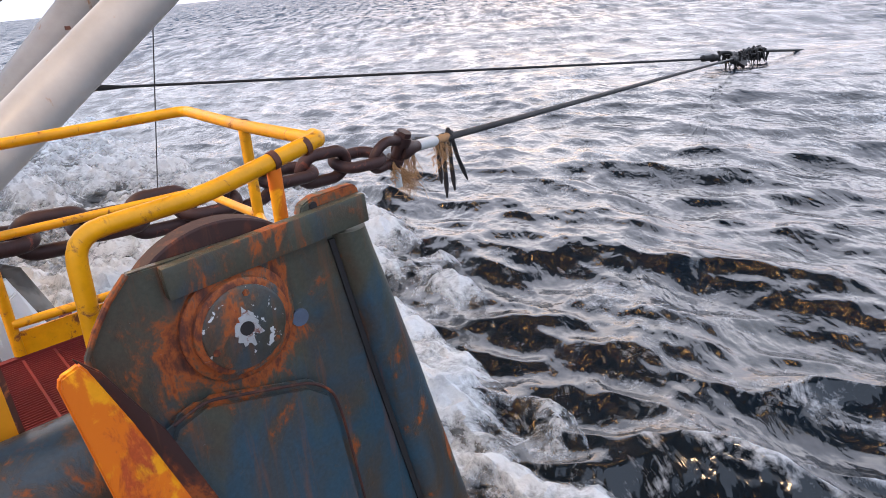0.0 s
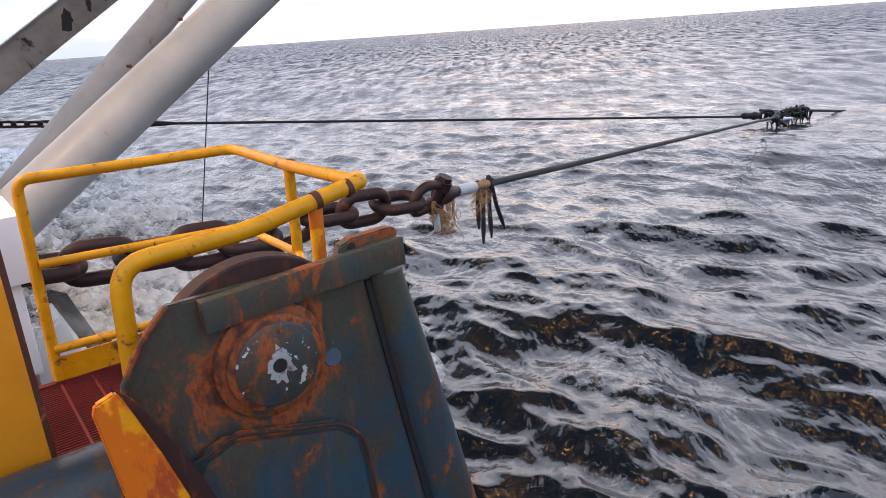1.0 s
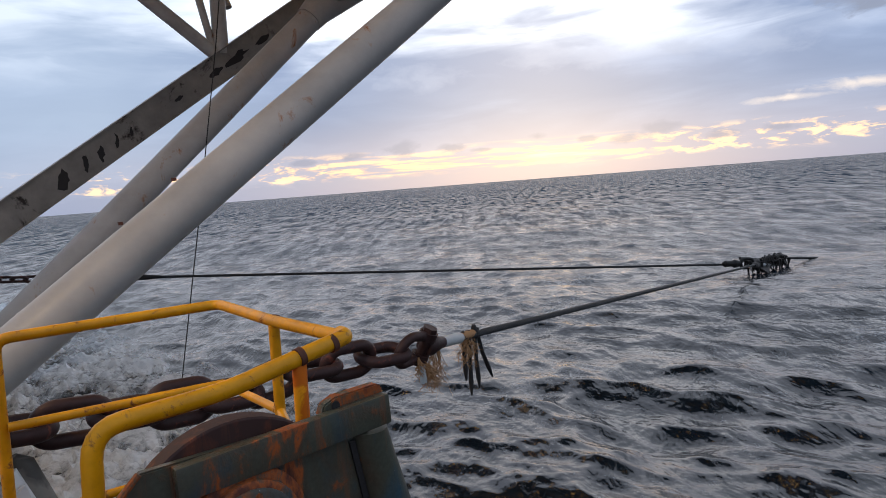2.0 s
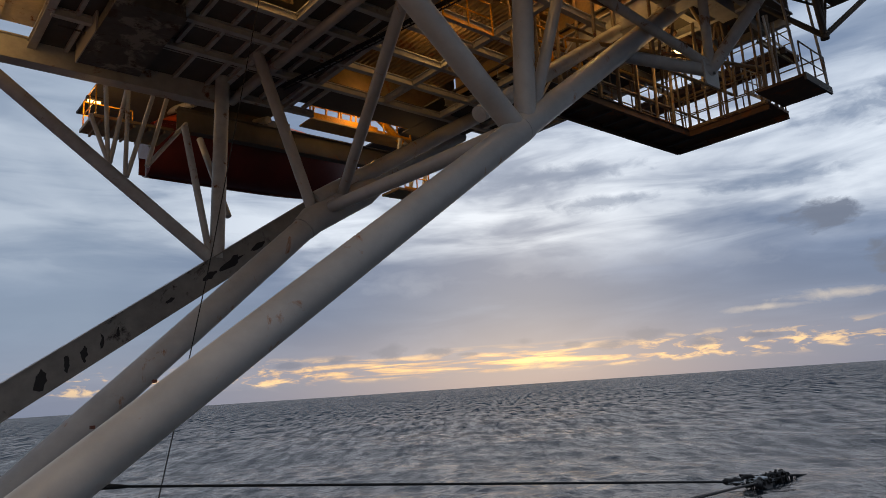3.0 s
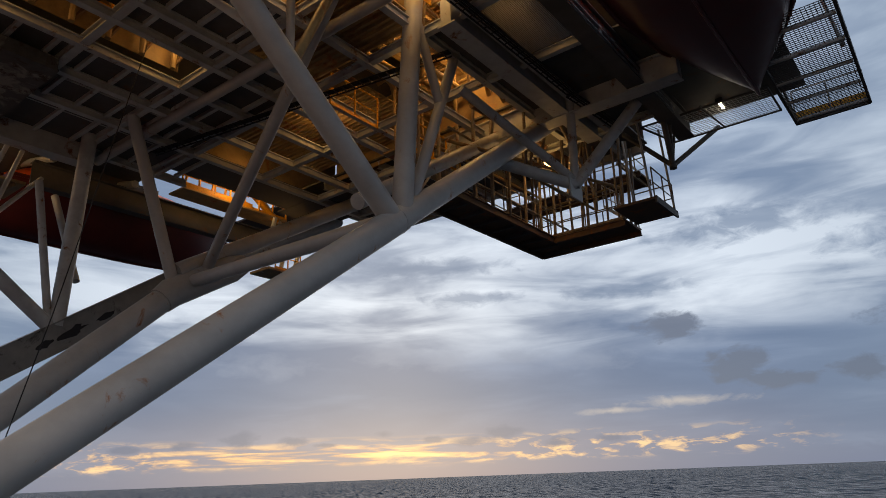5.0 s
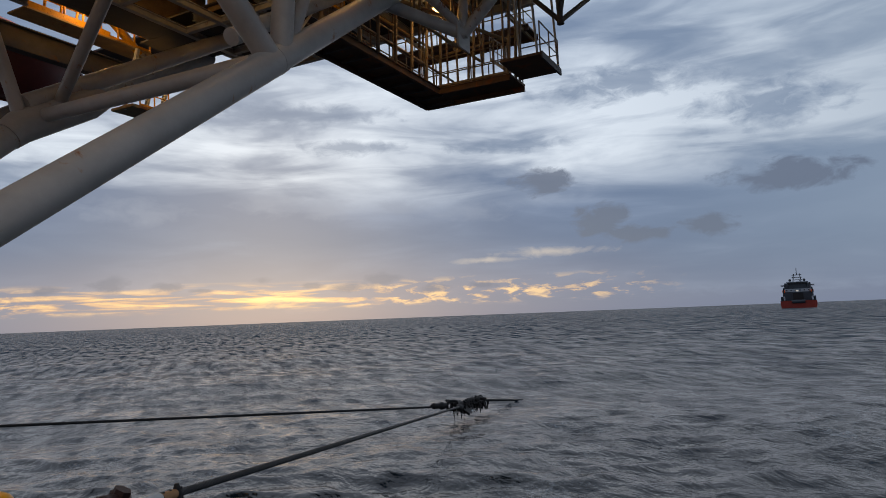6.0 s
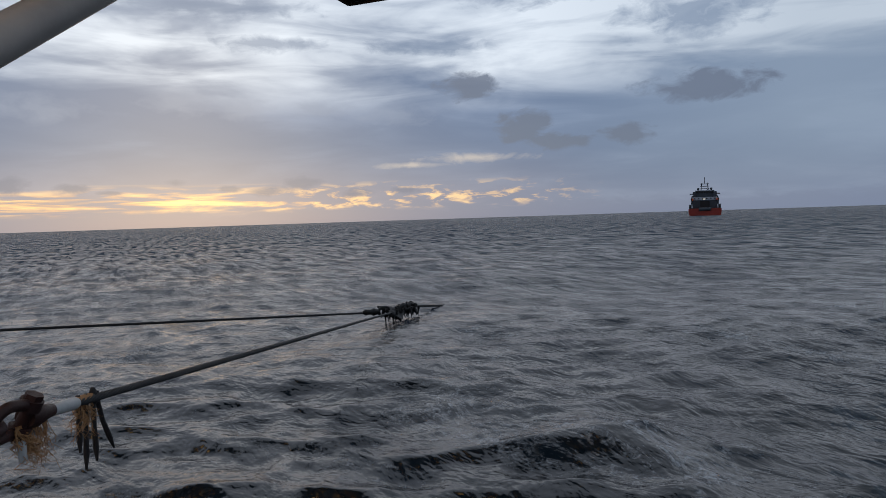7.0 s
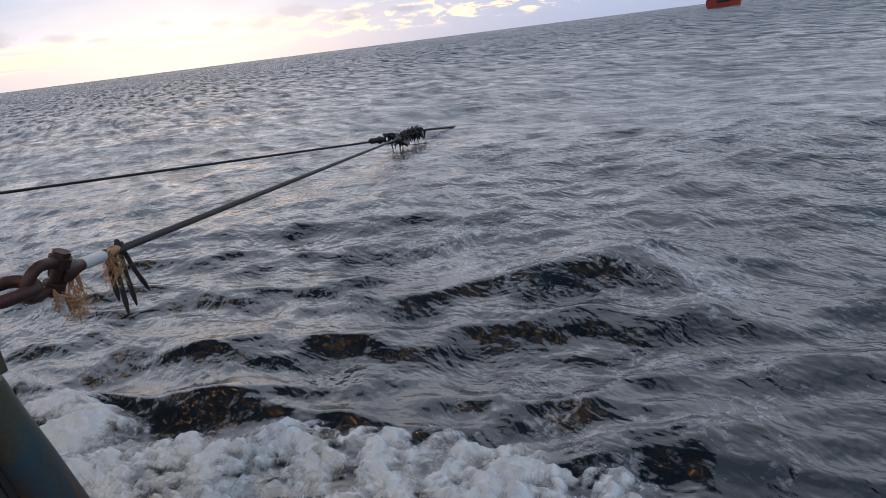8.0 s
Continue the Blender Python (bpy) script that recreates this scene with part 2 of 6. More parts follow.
    bp3 = n("ShaderNodeBump", Strength=1.0, Distance=0.6)
    link(math_node(tr, "MULTIPLY", rip3, far), bp3.inputs["Height"])
    link(bp2.outputs[0], bp3.inputs["Normal"])
    link(bp3.outputs[0], water.inputs["Normal"])
    # dark diffuse colour mixed in far off, where steep faces would mirror less sky
    body = n("ShaderNodeBsdfDiffuse", Color=(0.018, 0.032, 0.050, 1))
    deep = n("ShaderNodeMixShader")
    link(math_node(tr, "MULTIPLY", math_node(tr, "MULTIPLY", math_node(tr, "POWER", far, 1.2), 0.60), dark_flecks, True), deep.inputs[0])
    link(water.outputs[0], deep.inputs[1])
    link(body.outputs[0], deep.inputs[2])
    mx = n("ShaderNodeMixShader")
    link(mask, mx.inputs[0])
    link(deep.outputs[0], mx.inputs[1])
    link(foam.outputs[0], mx.inputs[2])
    link(mx.outputs[0], n("ShaderNodeOutputMaterial").inputs[0])
    return m


def foam_material():
    m = bpy.data.materials.new("bow_wave_foam")
    m.use_nodes = True
    tr = m.node_tree
    n, link = nodes_of(tr)
    co = n("ShaderNodeTexCoord").outputs["Object"]
    at = n("ShaderNodeAttribute")
    at.attribute_name = "froth"
    a = noise_node(tr, co, 1.4, 9, 0.72, 1.0)
    b = noise_node(tr, co, 9.0, 6, 0.7, 0.4)
    mix = math_node(tr, "ADD", math_node(tr, "MULTIPLY", a, 0.75), math_node(tr, "MULTIPLY", b, 0.25))
    mask = math_node(tr, "ADD", math_node(tr, "SUBTRACT", mix, 0.5), math_node(tr, "SUBTRACT", at.outputs["Fac"], 0.5))
    mask = ramp(tr, math_node(tr, "ADD", mask, 0.5), [(0.44, (0.0,)), (0.64, (1.0,))])
    foam = n("ShaderNodeBsdfPrincipled", Roughness=0.9)
    link(mixed(tr, b, (0.34, 0.38, 0.41), (0.76, 0.78, 0.79)), foam.inputs["Base Color"])
    bp = n("ShaderNodeBump", Strength=1.0, Distance=0.12)
    link(mix, bp.inputs["Height"])
    link(bp.outputs[0], foam.inputs["Normal"])
    clear = n("ShaderNodeBsdfTransparent")
    mx = n("ShaderNodeMixShader")
    link(mask, mx.inputs[0])
    link(clear.outputs[0], mx.inputs[1])
    link(foam.outputs[0], mx.inputs[2])
    link(mx.outputs[0], n("ShaderNodeOutputMaterial").inputs[0])
    return m


SEA, FOAM = sea_material(), foam_material()
WHITE = material("dirty_white_paint", (0.36, 0.335, 0.31), 0.42, vary=0.3, grain=1.6, rust=0.29, rust_scale=1.7, rust_colour=(0.12, 0.05, 0.02), streak=0.6)
GREY = material("grey_steel_paint", (0.41, 0.40, 0.38), 0.5, vary=0.4, grain=2.5, rust=0.36, rust_scale=1.6, rust_colour=(0.08, 0.035, 0.015))
DARK = material("dark_deck_plate", (0.095, 0.086, 0.078), 0.7, vary=0.5, grain=2.0, rust=0.35, rust_scale=0.9, rust_colour=(0.07, 0.03, 0.012))
BLUE = material("rusted_blue_paint", (0.085, 0.125, 0.150), 0.42, vary=0.45, grain=7.0, rust=0.52, rust_scale=3.2, rust_colour=(0.15, 0.045, 0.012), bump=0.3,
                second=(0.055, 0.052, 0.042), second_amount=0.62, streak=0.5)
RUST = material("brown_rust", (0.10, 0.035, 0.022), 0.75, vary=0.5, grain=14, rust=0.4, rust_scale=6, rust_colour=(0.16, 0.045, 0.015), bump=0.4)
CHAIN = material("rusted_chain_iron", (0.042, 0.019, 0.017), 0.55, metal=0.2, vary=0.5, grain=18, rust=0.35, rust_scale=5, rust_colour=(0.085, 0.022, 0.012), bump=0.5)
YELLOW = material("chipped_yellow_paint", (0.66, 0.28, 0.002), 0.4, vary=0.45, grain=9, rust=0.42, rust_scale=12, rust_colour=(0.09, 0.03, 0.01), bump=0.2)
ORANGE = material("orange_rust_stained_paint", (0.84, 0.33, 0.006), 0.45, vary=0.4, grain=9, rust=0.56, rust_scale=9, rust_colour=(0.17, 0.028, 0.006), bump=0.35, second=(0.58, 0.13, 0.006), second_amount=0.75, streak=0.85)
RED = material("red_oxide_deck_paint", (0.14, 0.016, 0.014), 0.6, vary=0.4, grain=8, rust=0.2, rust_scale=4)
LIFERED = material("dark_red_boat_hull", (0.085, 0.013, 0.011), 0.4, vary=0.3, grain=2)
LIFEORANGE = material("orange_boat_shell", (0.75, 0.11, 0.02), 0.4, vary=0.2, grain=2)
WIRE = material("galvanised_wire_rope", (0.026, 0.026, 0.028), 0.65, metal=0.0, vary=0.4, grain=30)
BLACK = material("black_tarred_iron", (0.018, 0.016, 0.016), 0.6, vary=0.4, grain=12)
TAN = material("frayed_tan_fibre", (0.38, 0.20, 0.09), 0.9, vary=0.4, grain=25)
SHIPDARK = material("dark_ship_steel", (0.05, 0.055, 0.065), 0.6, vary=0.3, grain=0.6)
SHIPWHITE = material("ship_white_paint", (0.36, 0.37, 0.40), 0.5, vary=0.2, grain=0.4)
SHIPRED = material("ship_red_hull", (0.30, 0.035, 0.022), 0.5, vary=0.3, grain=0.3)
LAMPGLOW = glowing("sodium_lamp_glow", (1.0, 0.55, 0.16), 7)
WHITEGLOW = glowing("tube_lamp_glow", (1.0, 0.85, 0.62), 14)

STAINED = material("stained_grey_beam_paint", (0.22, 0.205, 0.185), 0.5, vary=0.45, grain=2.5, rust=0.42, rust_scale=1.1, rust_colour=(0.012, 0.010, 0.009))
PEELED = material("peeling_dark_underside", (0.10, 0.092, 0.08), 0.7, vary=0.5, grain=5, rust=0.5, rust_scale=2.5, rust_colour=(0.03, 0.02, 0.015), second=(0.22, 0.20, 0.17), second_amount=0.4)
FLOORRUST = material("rusty_walkway_steel", (0.13, 0.075, 0.045), 0.7, vary=0.5, grain=3, rust=0.45, rust_scale=2, rust_colour=(0.10, 0.035, 0.012))
# ochre for steel near the lamps, with their warm light put into the colour
OCHRE = material("lamplight_ochre_steel", (0.34, 0.225, 0.10), 0.55, vary=0.6, grain=2.5, rust=0.46, rust_scale=1.0, rust_colour=(0.12, 0.05, 0.02))
BROWN = material("brown_stained_rail_paint", (0.22, 0.17, 0.12), 0.55, vary=0.5, grain=4, rust=0.45, rust_scale=3, rust_colour=(0.07, 0.03, 0.014))
BEIGE = material("stained_beige_paint", (0.50, 0.43, 0.32), 0.5, vary=0.4, grain=3, rust=0.38, rust_scale=2.0, rust_colour=(0.10, 0.04, 0.015))
CLEANWHITE = material("scuffed_white_paint", (0.72, 0.71, 0.68), 0.4, vary=0.15, grain=3.0, rust=0.1, rust_scale=4)
YCOL = material("stained_yellow_paint", (0.74, 0.27, 0.012), 0.45, vary=0.35, grain=3.0, rust=0.25, rust_scale=3, rust_colour=(0.22, 0.08, 0.02), streak=0.8)
FLAKE = material("flaked_pale_paint", (0.33, 0.33, 0.32), 0.5, vary=0.3, grain=30, rust=0.5, rust_scale=22, rust_colour=(0.08, 0.03, 0.02))
SLEEVE = material("pale_grey_sleeve", (0.45, 0.45, 0.44), 0.5, vary=0.2, grain=20)
BLUEPAINT = material("blue_paint_patch", (0.07, 0.09, 0.125), 0.4, vary=0.3, grain=20)
SHIPLAMP = glowing("ship_work_light", (1.0, 0.95, 0.85), 0.5)


def fairlead_material(name, rust_amount, flake=0.0, halo=0.0):
    """Old blue-grey paint, olive patches, scaled rust that follows the edges, pale flakes and hairline scratches."""
    m = bpy.data.materials.new(name)
    m.use_nodes = True
    tr = m.node_tree
    n, link = nodes_of(tr)
    co = n("ShaderNodeTexCoord").outputs["Object"]
    big = noise_node(tr, mapped(tr, co, (1, 1, 0.6)), 3.1, 6, 0.62, 0.9)
    mid = noise_node(tr, mapped(tr, co, (1, 1, 0.5), (4, 1, 2)), 7.0, 7, 0.66, 0.5)
    fine = noise_node(tr, co, 60.0, 5, 0.7)
    tone = noise_node(tr, mapped(tr, co, (1, 1, 0.4), (9, 3, 1)), 5.0, 5, 0.6, 0.4)
    # the upper half has faded to olive, the lower keeps its blue
    rise = n("ShaderNodeSeparateXYZ")
    link(co, rise.inputs[0])
    tone = math_node(tr, "ADD", tone, math_node(tr, "MULTIPLY", math_node(tr, "SUBTRACT", rise.outputs[2], 0.98), 0.32))
    paint = mixed(tr, ramp(tr, tone, [(0.40, (0.0,)), (0.58, (1.0,))]), (0.020, 0.050, 0.070), (0.052, 0.054, 0.038))
    paint = mixed(tr, ramp(tr, big, [(0.40, (0.0,)), (0.58, (0.9,))]), paint, (0.052, 0.036, 0.022))
    paint = mixed(tr, 1.0, paint, ramp(tr, fine, [(0.3, (0.75,)), (0.7, (1.12,))]), "MULTIPLY")
    q = math_node(tr, "ADD", math_node(tr, "MULTIPLY", big, 0.45), math_node(tr, "MULTIPLY", mid, 0.55))
    q = math_node(tr, "ADD", q, math_node(tr, "MULTIPLY", math_node(tr, "SUBTRACT", noise_node(tr, co, 30.0, 4, 0.7), 0.5), 0.10))
    if halo:
        # water stands round the hub, so the rust rings it
        off = n("ShaderNodeVectorMath")
        off.operation = "DOT_PRODUCT"
        off.inputs[1].default_value = UX
        link(co, off.inputs[0])
        up = n("ShaderNodeSeparateXYZ")
        link(co, up.inputs[0])
        du = math_node(tr, "SUBTRACT", off.outputs["Value"], 0.012)
        dz = math_node(tr, "SUBTRACT", up.outputs[2], 1.10)
        dist = math_node(tr, "SQRT", math_node(tr, "ADD", math_node(tr, "MULTIPLY", du, du), math_node(tr, "MULTIPLY", dz, dz)))
        near = math_node(tr, "SUBTRACT", 1.0, math_node(tr, "DIVIDE", math_node(tr, "ABSOLUTE", math_node(tr, "SUBTRACT", dist, 0.20)), 0.12), True)
        q = math_node(tr, "ADD", q, math_node(tr, "MULTIPLY", near, halo))
    t0 = 0.70 - 0.3 * rust_amount
    r = ramp(tr, q, [(t0 - 0.03, (0.0,)), (t0 + 0.05, (1.0,))])
    rust = ramp(tr, q, [(t0, (0.075, 0.042, 0.020)), (t0 + 0.05, (0.27, 0.062, 0.010)), (t0 + 0.10, (0.085, 0.022, 0.010)), (t0 + 0.16, (0.034, 0.013, 0.010))])
    col = mixed(tr, r, paint, rust)
    # thin vertical runs of rust
    runs = ramp(tr, noise_node(tr, mapped(tr, co, (9, 9, 0.7)), 2.2, 5, 0.6), [(0.56, (0.0,)), (0.70, (0.5,))])
    col = mixed(tr, runs, col, (0.15, 0.050, 0.016))
    if flake:
        f = ramp(tr, noise_node(tr, mapped(tr, co, loc=(2, 7, 3)), 22.0, 5, 0.6, 0.5), [(0.64 - 0.12 * flake, (0.0,)), (0.66 - 0.12 * flake, (1.0,))])
        col = mixed(tr, f, col, (0.42, 0.42, 0.41))
    else:
        scr = ramp(tr, noise_node(tr, mapped(tr, co, (3, 3, 14), (1, 1, 1), (0.4, 0.9, 0.2)), 6.0, 4, 0.7), [(0.72, (0.0,)), (0.76, (0.6,))])
        col = mixed(tr, scr, col, (0.30, 0.32, 0.33))
    bs = n("ShaderNodeBsdfPrincipled")
    bs.inputs["Specular IOR Level"].default_value = 0.35
    link(col, bs.inputs["Base Color"])
    link(math_node(tr, "ADD", 0.36, math_node(tr, "MULTIPLY", r, 0.42)), bs.inputs["Roughness"])
    bp = n("ShaderNodeBump", Strength=0.35, Distance=0.006)
    link(math_node(tr, "ADD", math_node(tr, "MULTIPLY", fine, 0.25), math_node(tr, "ADD", r, math_node(tr, "MULTIPLY", mid, 0.5))), bp.inputs["Height"])
    link(bp.outputs[0], bs.inputs["Normal"])
    link(bs.outputs[0], n("ShaderNodeOutputMaterial").inputs[0])
    return m


FAIRBLUE = fairlead_material("scaled_blue_steel", 0.50, 0.0, 0.11)
FAIRRUST = fairlead_material("orange_scaled_steel", 0.86)
FAIRDARK = fairlead_material("dark_scaled_steel", 1.25)
FAIRMIX = fairlead_material("half_scaled_steel", 0.64)
HUB = fairlead_material("flaked_hub_paint", 0.50, 0.15)


# ---- mesh tools ----
def thing(name, base, label="", category="", group="", kind=""):
    ob = new(name)
    ob.location = base
    ob.empty_display_size = 0.2
    return tagged(ob, label, category, group, kind)


def origin_of(ob):
    o = Vector(ob.location)
    while ob.parent:
        ob = ob.parent
        o += Vector(ob.location)
    return o


def part(name, bm, mat, parent=None, label="", smooth=True, **tags):
    """Link a bmesh, given in world metres, as one mesh object under a thing or part."""
    if parent is not None:
        bmesh.ops.translate(bm, verts=bm.verts, vec=-origin_of(parent))
    bmesh.ops.recalc_face_normals(bm, faces=bm.faces)
    me = bpy.data.meshes.new(name)
    if smooth:
        for f in bm.faces:
            f.smooth = True
        for e in bm.edges:
            if len(e.link_faces) == 2 and e.calc_face_angle(0) > 0.6:
                e.smooth = False
    bm.to_mesh(me)
    bm.free()
    me.materials.append(mat)
    ob = new(name, me)
    ob.parent = parent
    return tagged(ob, label, **tags)


def add_tube(bm, pts, r, seg=14, caps=True):
    """A round bar along pts, mitred at the bends."""
    pts = [Vector(p) for p in pts]
    rings = []
    side = None
    for i, p in enumerate(pts):
        d = ((pts[i] - pts[i - 1]).normalized() if i else Vector()) + ((pts[i + 1] - pts[i]).normalized() if i < len(pts) - 1 else Vector())
        d = d.normalized()
        if side is None:
            side = d.orthogonal().normalized()
        side = (side - d * side.dot(d)).normalized()
        up = d.cross(side)
        rr = r[i] if isinstance(r, (list, tuple)) else r
        rings.append([bm.verts.new(p + (side * math.cos(a) + up * math.sin(a)) * rr) for a in (2 * math.pi * k / seg for k in range(seg))])
    for a, b in zip(rings, rings[1:]):
        for k in range(seg):
            bm.faces.new((a[k], a[(k + 1) % seg], b[(k + 1) % seg], b[k]))
    if caps:
        bm.faces.new(rings[0][::-1])
        bm.faces.new(rings[-1])
    return bm


def tube(pts, r, seg=14):
    return add_tube(bmesh.new(), pts, r, seg)


def rounded(pts, radius, steps=5):
    """Points with each inner corner replaced by an arc-like bend."""
    pts = [Vector(p) for p in pts]
    out = [pts[0]]
    for a, b, c in zip(pts, pts[1:], pts[2:]):
        k = min(radius, (a - b).length * 0.45, (c - b).length * 0.45)
        s, e = b + (a - b).normalized() * k, b + (c - b).normalized() * k
        out += [s * (1 - t) ** 2 + b * 2 * t * (1 - t) + e * t * t for t in (j / steps for j in range(steps + 1))]
    return out + [pts[-1]]


def add_box(bm, centre, size, axes=None, bevel=0.0):
    ax = axes or (UX, VX, ZX)
    c = Vector(centre)
    tmp = bmesh.new()
    vs = {}
    for i in (-1, 1):
        for j in (-1, 1):
            for k in (-1, 1):
                vs[i, j, k] = tmp.verts.new(c + ax[0] * i * size[0] / 2 + ax[1] * j * size[1] / 2 + ax[2] * k * size[2] / 2)
    for q in (((-1, -1, -1), (-1, -1, 1), (-1, 1, 1), (-1, 1, -1)), ((1, -1, -1), (1, 1, -1), (1, 1, 1), (1, -1, 1)),
              ((-1, -1, -1), (1, -1, -1), (1, -1, 1), (-1, -1, 1)), ((-1, 1, -1), (-1, 1, 1), (1, 1, 1), (1, 1, -1)),
              ((-1, -1, -1), (-1, 1, -1), (1, 1, -1), (1, -1, -1)), ((-1, -1, 1), (1, -1, 1), (1, 1, 1), (-1, 1, 1))):
        tmp.faces.new([vs[k] for k in q])
    if bevel:
        bmesh.ops.bevel(tmp, geom=tmp.edges[:], offset=bevel, segments=2, affect="EDGES", profile=0.6)
    me = bpy.data.meshes.new("tmp")
    tmp.to_mesh(me)
    tmp.free()
    bm.from_mesh(me)
    bpy.data.meshes.remove(me)
    return bm


def box(centre, size, axes=None, bevel=0.0):
    return add_box(bmesh.new(), centre, size, axes, bevel)


def bar_axes(a, b, up=None):
    d = (Vector(b) - Vector(a)).normalized()
    s = d.cross(up or ZX)
    s = s.normalized() if s.length > 1e-4 else VX.copy()
    return d, s, s.cross(d)


def add_ibeam(bm, a, b, depth, width, web=0.03, flange=0.04):
    """A rolled steel beam between two points: web and two flanges."""
    a, b = Vector(a), Vector(b)
    ax = bar_axes(a, b)
    L, c = (b - a).length, (a + b) / 2
    add_box(bm, c, (L, web, depth - 2 * flange), ax)
    for s in (-1, 1):
        add_box(bm, c + ax[2] * s * (depth - flange) / 2, (L, width, flange), ax)
    return bm


def prism(outline, at, thick, ax_x, ax_y, ax_n, bevel=0.0):
    """A plate: an outline of (x, y) in the plane of ax_x and ax_y, thickened along ax_n."""
    bm = bmesh.new()
    lo = [bm.verts.new(Vector(at) + ax_x * x + ax_y * y - ax_n * thick / 2) for x, y in outline]
    hi = [bm.verts.new(Vector(at) + ax_x * x + ax_y * y + ax_n * thick / 2) for x, y in outline]
    n = len(outline)
    bm.faces.new(lo[::-1])
    bm.faces.new(hi)
    for i in range(n):
        bm.faces.new((lo[i], lo[(i + 1) % n], hi[(i + 1) % n], hi[i]))
    if bevel:
        bmesh.ops.recalc_face_normals(bm, faces=bm.faces)
        bmesh.ops.bevel(bm, geom=[e for e in bm.edges if e.calc_face_angle(0) > 0.5], offset=bevel, segments=2, affect="EDGES")
    return bm


# ---- the sea ----
SWELL = []
rng = random.Random(5)
for k in range(72):
    lam = 0.30 * (42 / 0.30) ** (k / 71)
    head = radians(240) + rng.gauss(0, 0.62)
    amp = lam * (0.0088 if lam < 0.6 else 0.0105 if lam < 1.3 else 0.0095 if lam < 2.6 else 0.0044 if lam < 5 else 0.0030 if lam < 12 else 0.0026)
    SWELL.append((2 * math.pi / lam, math.cos(head), math.sin(head), amp, rng.uniform(0, 6.28), lam))


HUMPS = ((15.9, 2.0, 2.0, 1.3, 0.42), (14.0, 0.7, 1.6, 0.9, 0.28))


def build_sea():
    dense = np.linspace(radians(-70), radians(48), 860)
    rest = np.linspace(radians(48), radians(290), 60)[1:-1]
    az = np.concatenate([dense, rest])
    rad = np.concatenate([[0.0], np.geomspace(1.5, 900, 860), np.geomspace(900, 4900, 60)[1:]])
    R, A = np.meshgrid(rad, az, indexing="ij")
    # the rings run out from under the hull
    hub = rig(-5, 0, 0)
    X, Y = hub.x - np.sin(A) * R, hub.y + np.cos(A) * R
    Z, DX, DY, J = np.zeros_like(X), np.zeros_like(X), np.zeros_like(X), np.zeros_like(X)
    cell = 0.0074 * R + 0.02
    for k, c, s, a, ph, lam in SWELL:
        fade = np.clip((lam / cell - 1.6) / 1.8, 0, 1)
        fade = fade * (0.62 + 0.38 * np.exp(-(R / 21) ** 2))     # lower and longer away from the hull
        if 1.5 < lam < 6:
            fade = fade * (1 + 0.9 * np.exp(-(R / 17) ** 2))     # steeper seas thrown back by the hull
        th = k * (c * X + s * Y) + ph
        Z += fade * a * np.sin(th)
        DX += fade * a * c * np.cos(th) * 1.15
        DY += fade * a * s * np.cos(th) * 1.15
        J += fade * a * k * np.sin(th)
        # the tow plate rides in a flattened, slightly hollow lane
    p = rig(28.6, 13.8, 0)
    a, b = (X - p.x) * UX.x + (Y - p.y) * UX.y, (X - p.x) * VX.x + (Y - p.y) * VX.y
    lane = np.exp(-(b / 2.2) ** 2 - (a / 5.5) ** 4)
    Z = Z * (1 - 0.75 * lane) - 0.18 * lane
    # single steeper seas that rise ahead of the bow
    for hu, hv, wide, deep, tall in HUMPS:
        p = rig(hu, hv, 0)
        a, b = (X - p.x) * UX.x + (Y - p.y) * UX.y, (X - p.x) * VX.x + (Y - p.y) * VX.y
        Z += tall * np.exp(-(b / wide) ** 2 - (a / deep) ** 2 * np.where(a < 0, 2.6, 0.8))
    nr, na = X.shape
    co = np.stack([X + DX, Y + DY, Z], -1).reshape(-1, 3)
    i, j = np.meshgrid(np.arange(nr - 1), np.arange(na), indexing="ij")
    a = i * na + j
    b = i * na + (j + 1) % na
    quads = np.stack([a, b, b + na, a + na], -1).reshape(-1, 4)
    me = bpy.data.meshes.new("sea")
    me.vertices.add(len(co))
    me.vertices.foreach_set("co", co.ravel())
    me.loops.add(quads.size)
    me.loops.foreach_set("vertex_index", quads.ravel())
    me.polygons.add(len(quads))
    me.polygons.foreach_set("loop_start", np.arange(0, quads.size, 4))
    me.polygons.foreach_set("use_smooth", np.ones(len(quads), dtype=bool))
    me.update(calc_edges=True)
    at = me.attributes.new("crest", "FLOAT", "POINT")
    at.data.foreach_set("value", np.clip((J.ravel() - 0.50) * 1.6, 0, 1))
    wash = me.attributes.new("wash", "FLOAT", "POINT")
    wash.data.foreach_set("value", np.exp(-np.maximum(R.ravel() - 4, 0) / 60.0))
    me.materials.append(SEA)
    ob = new("sea", me)
    return tagged(ob, "dark grey rough open sea with white streaks of foam", "sea", kind="structure")


sea = build_sea()


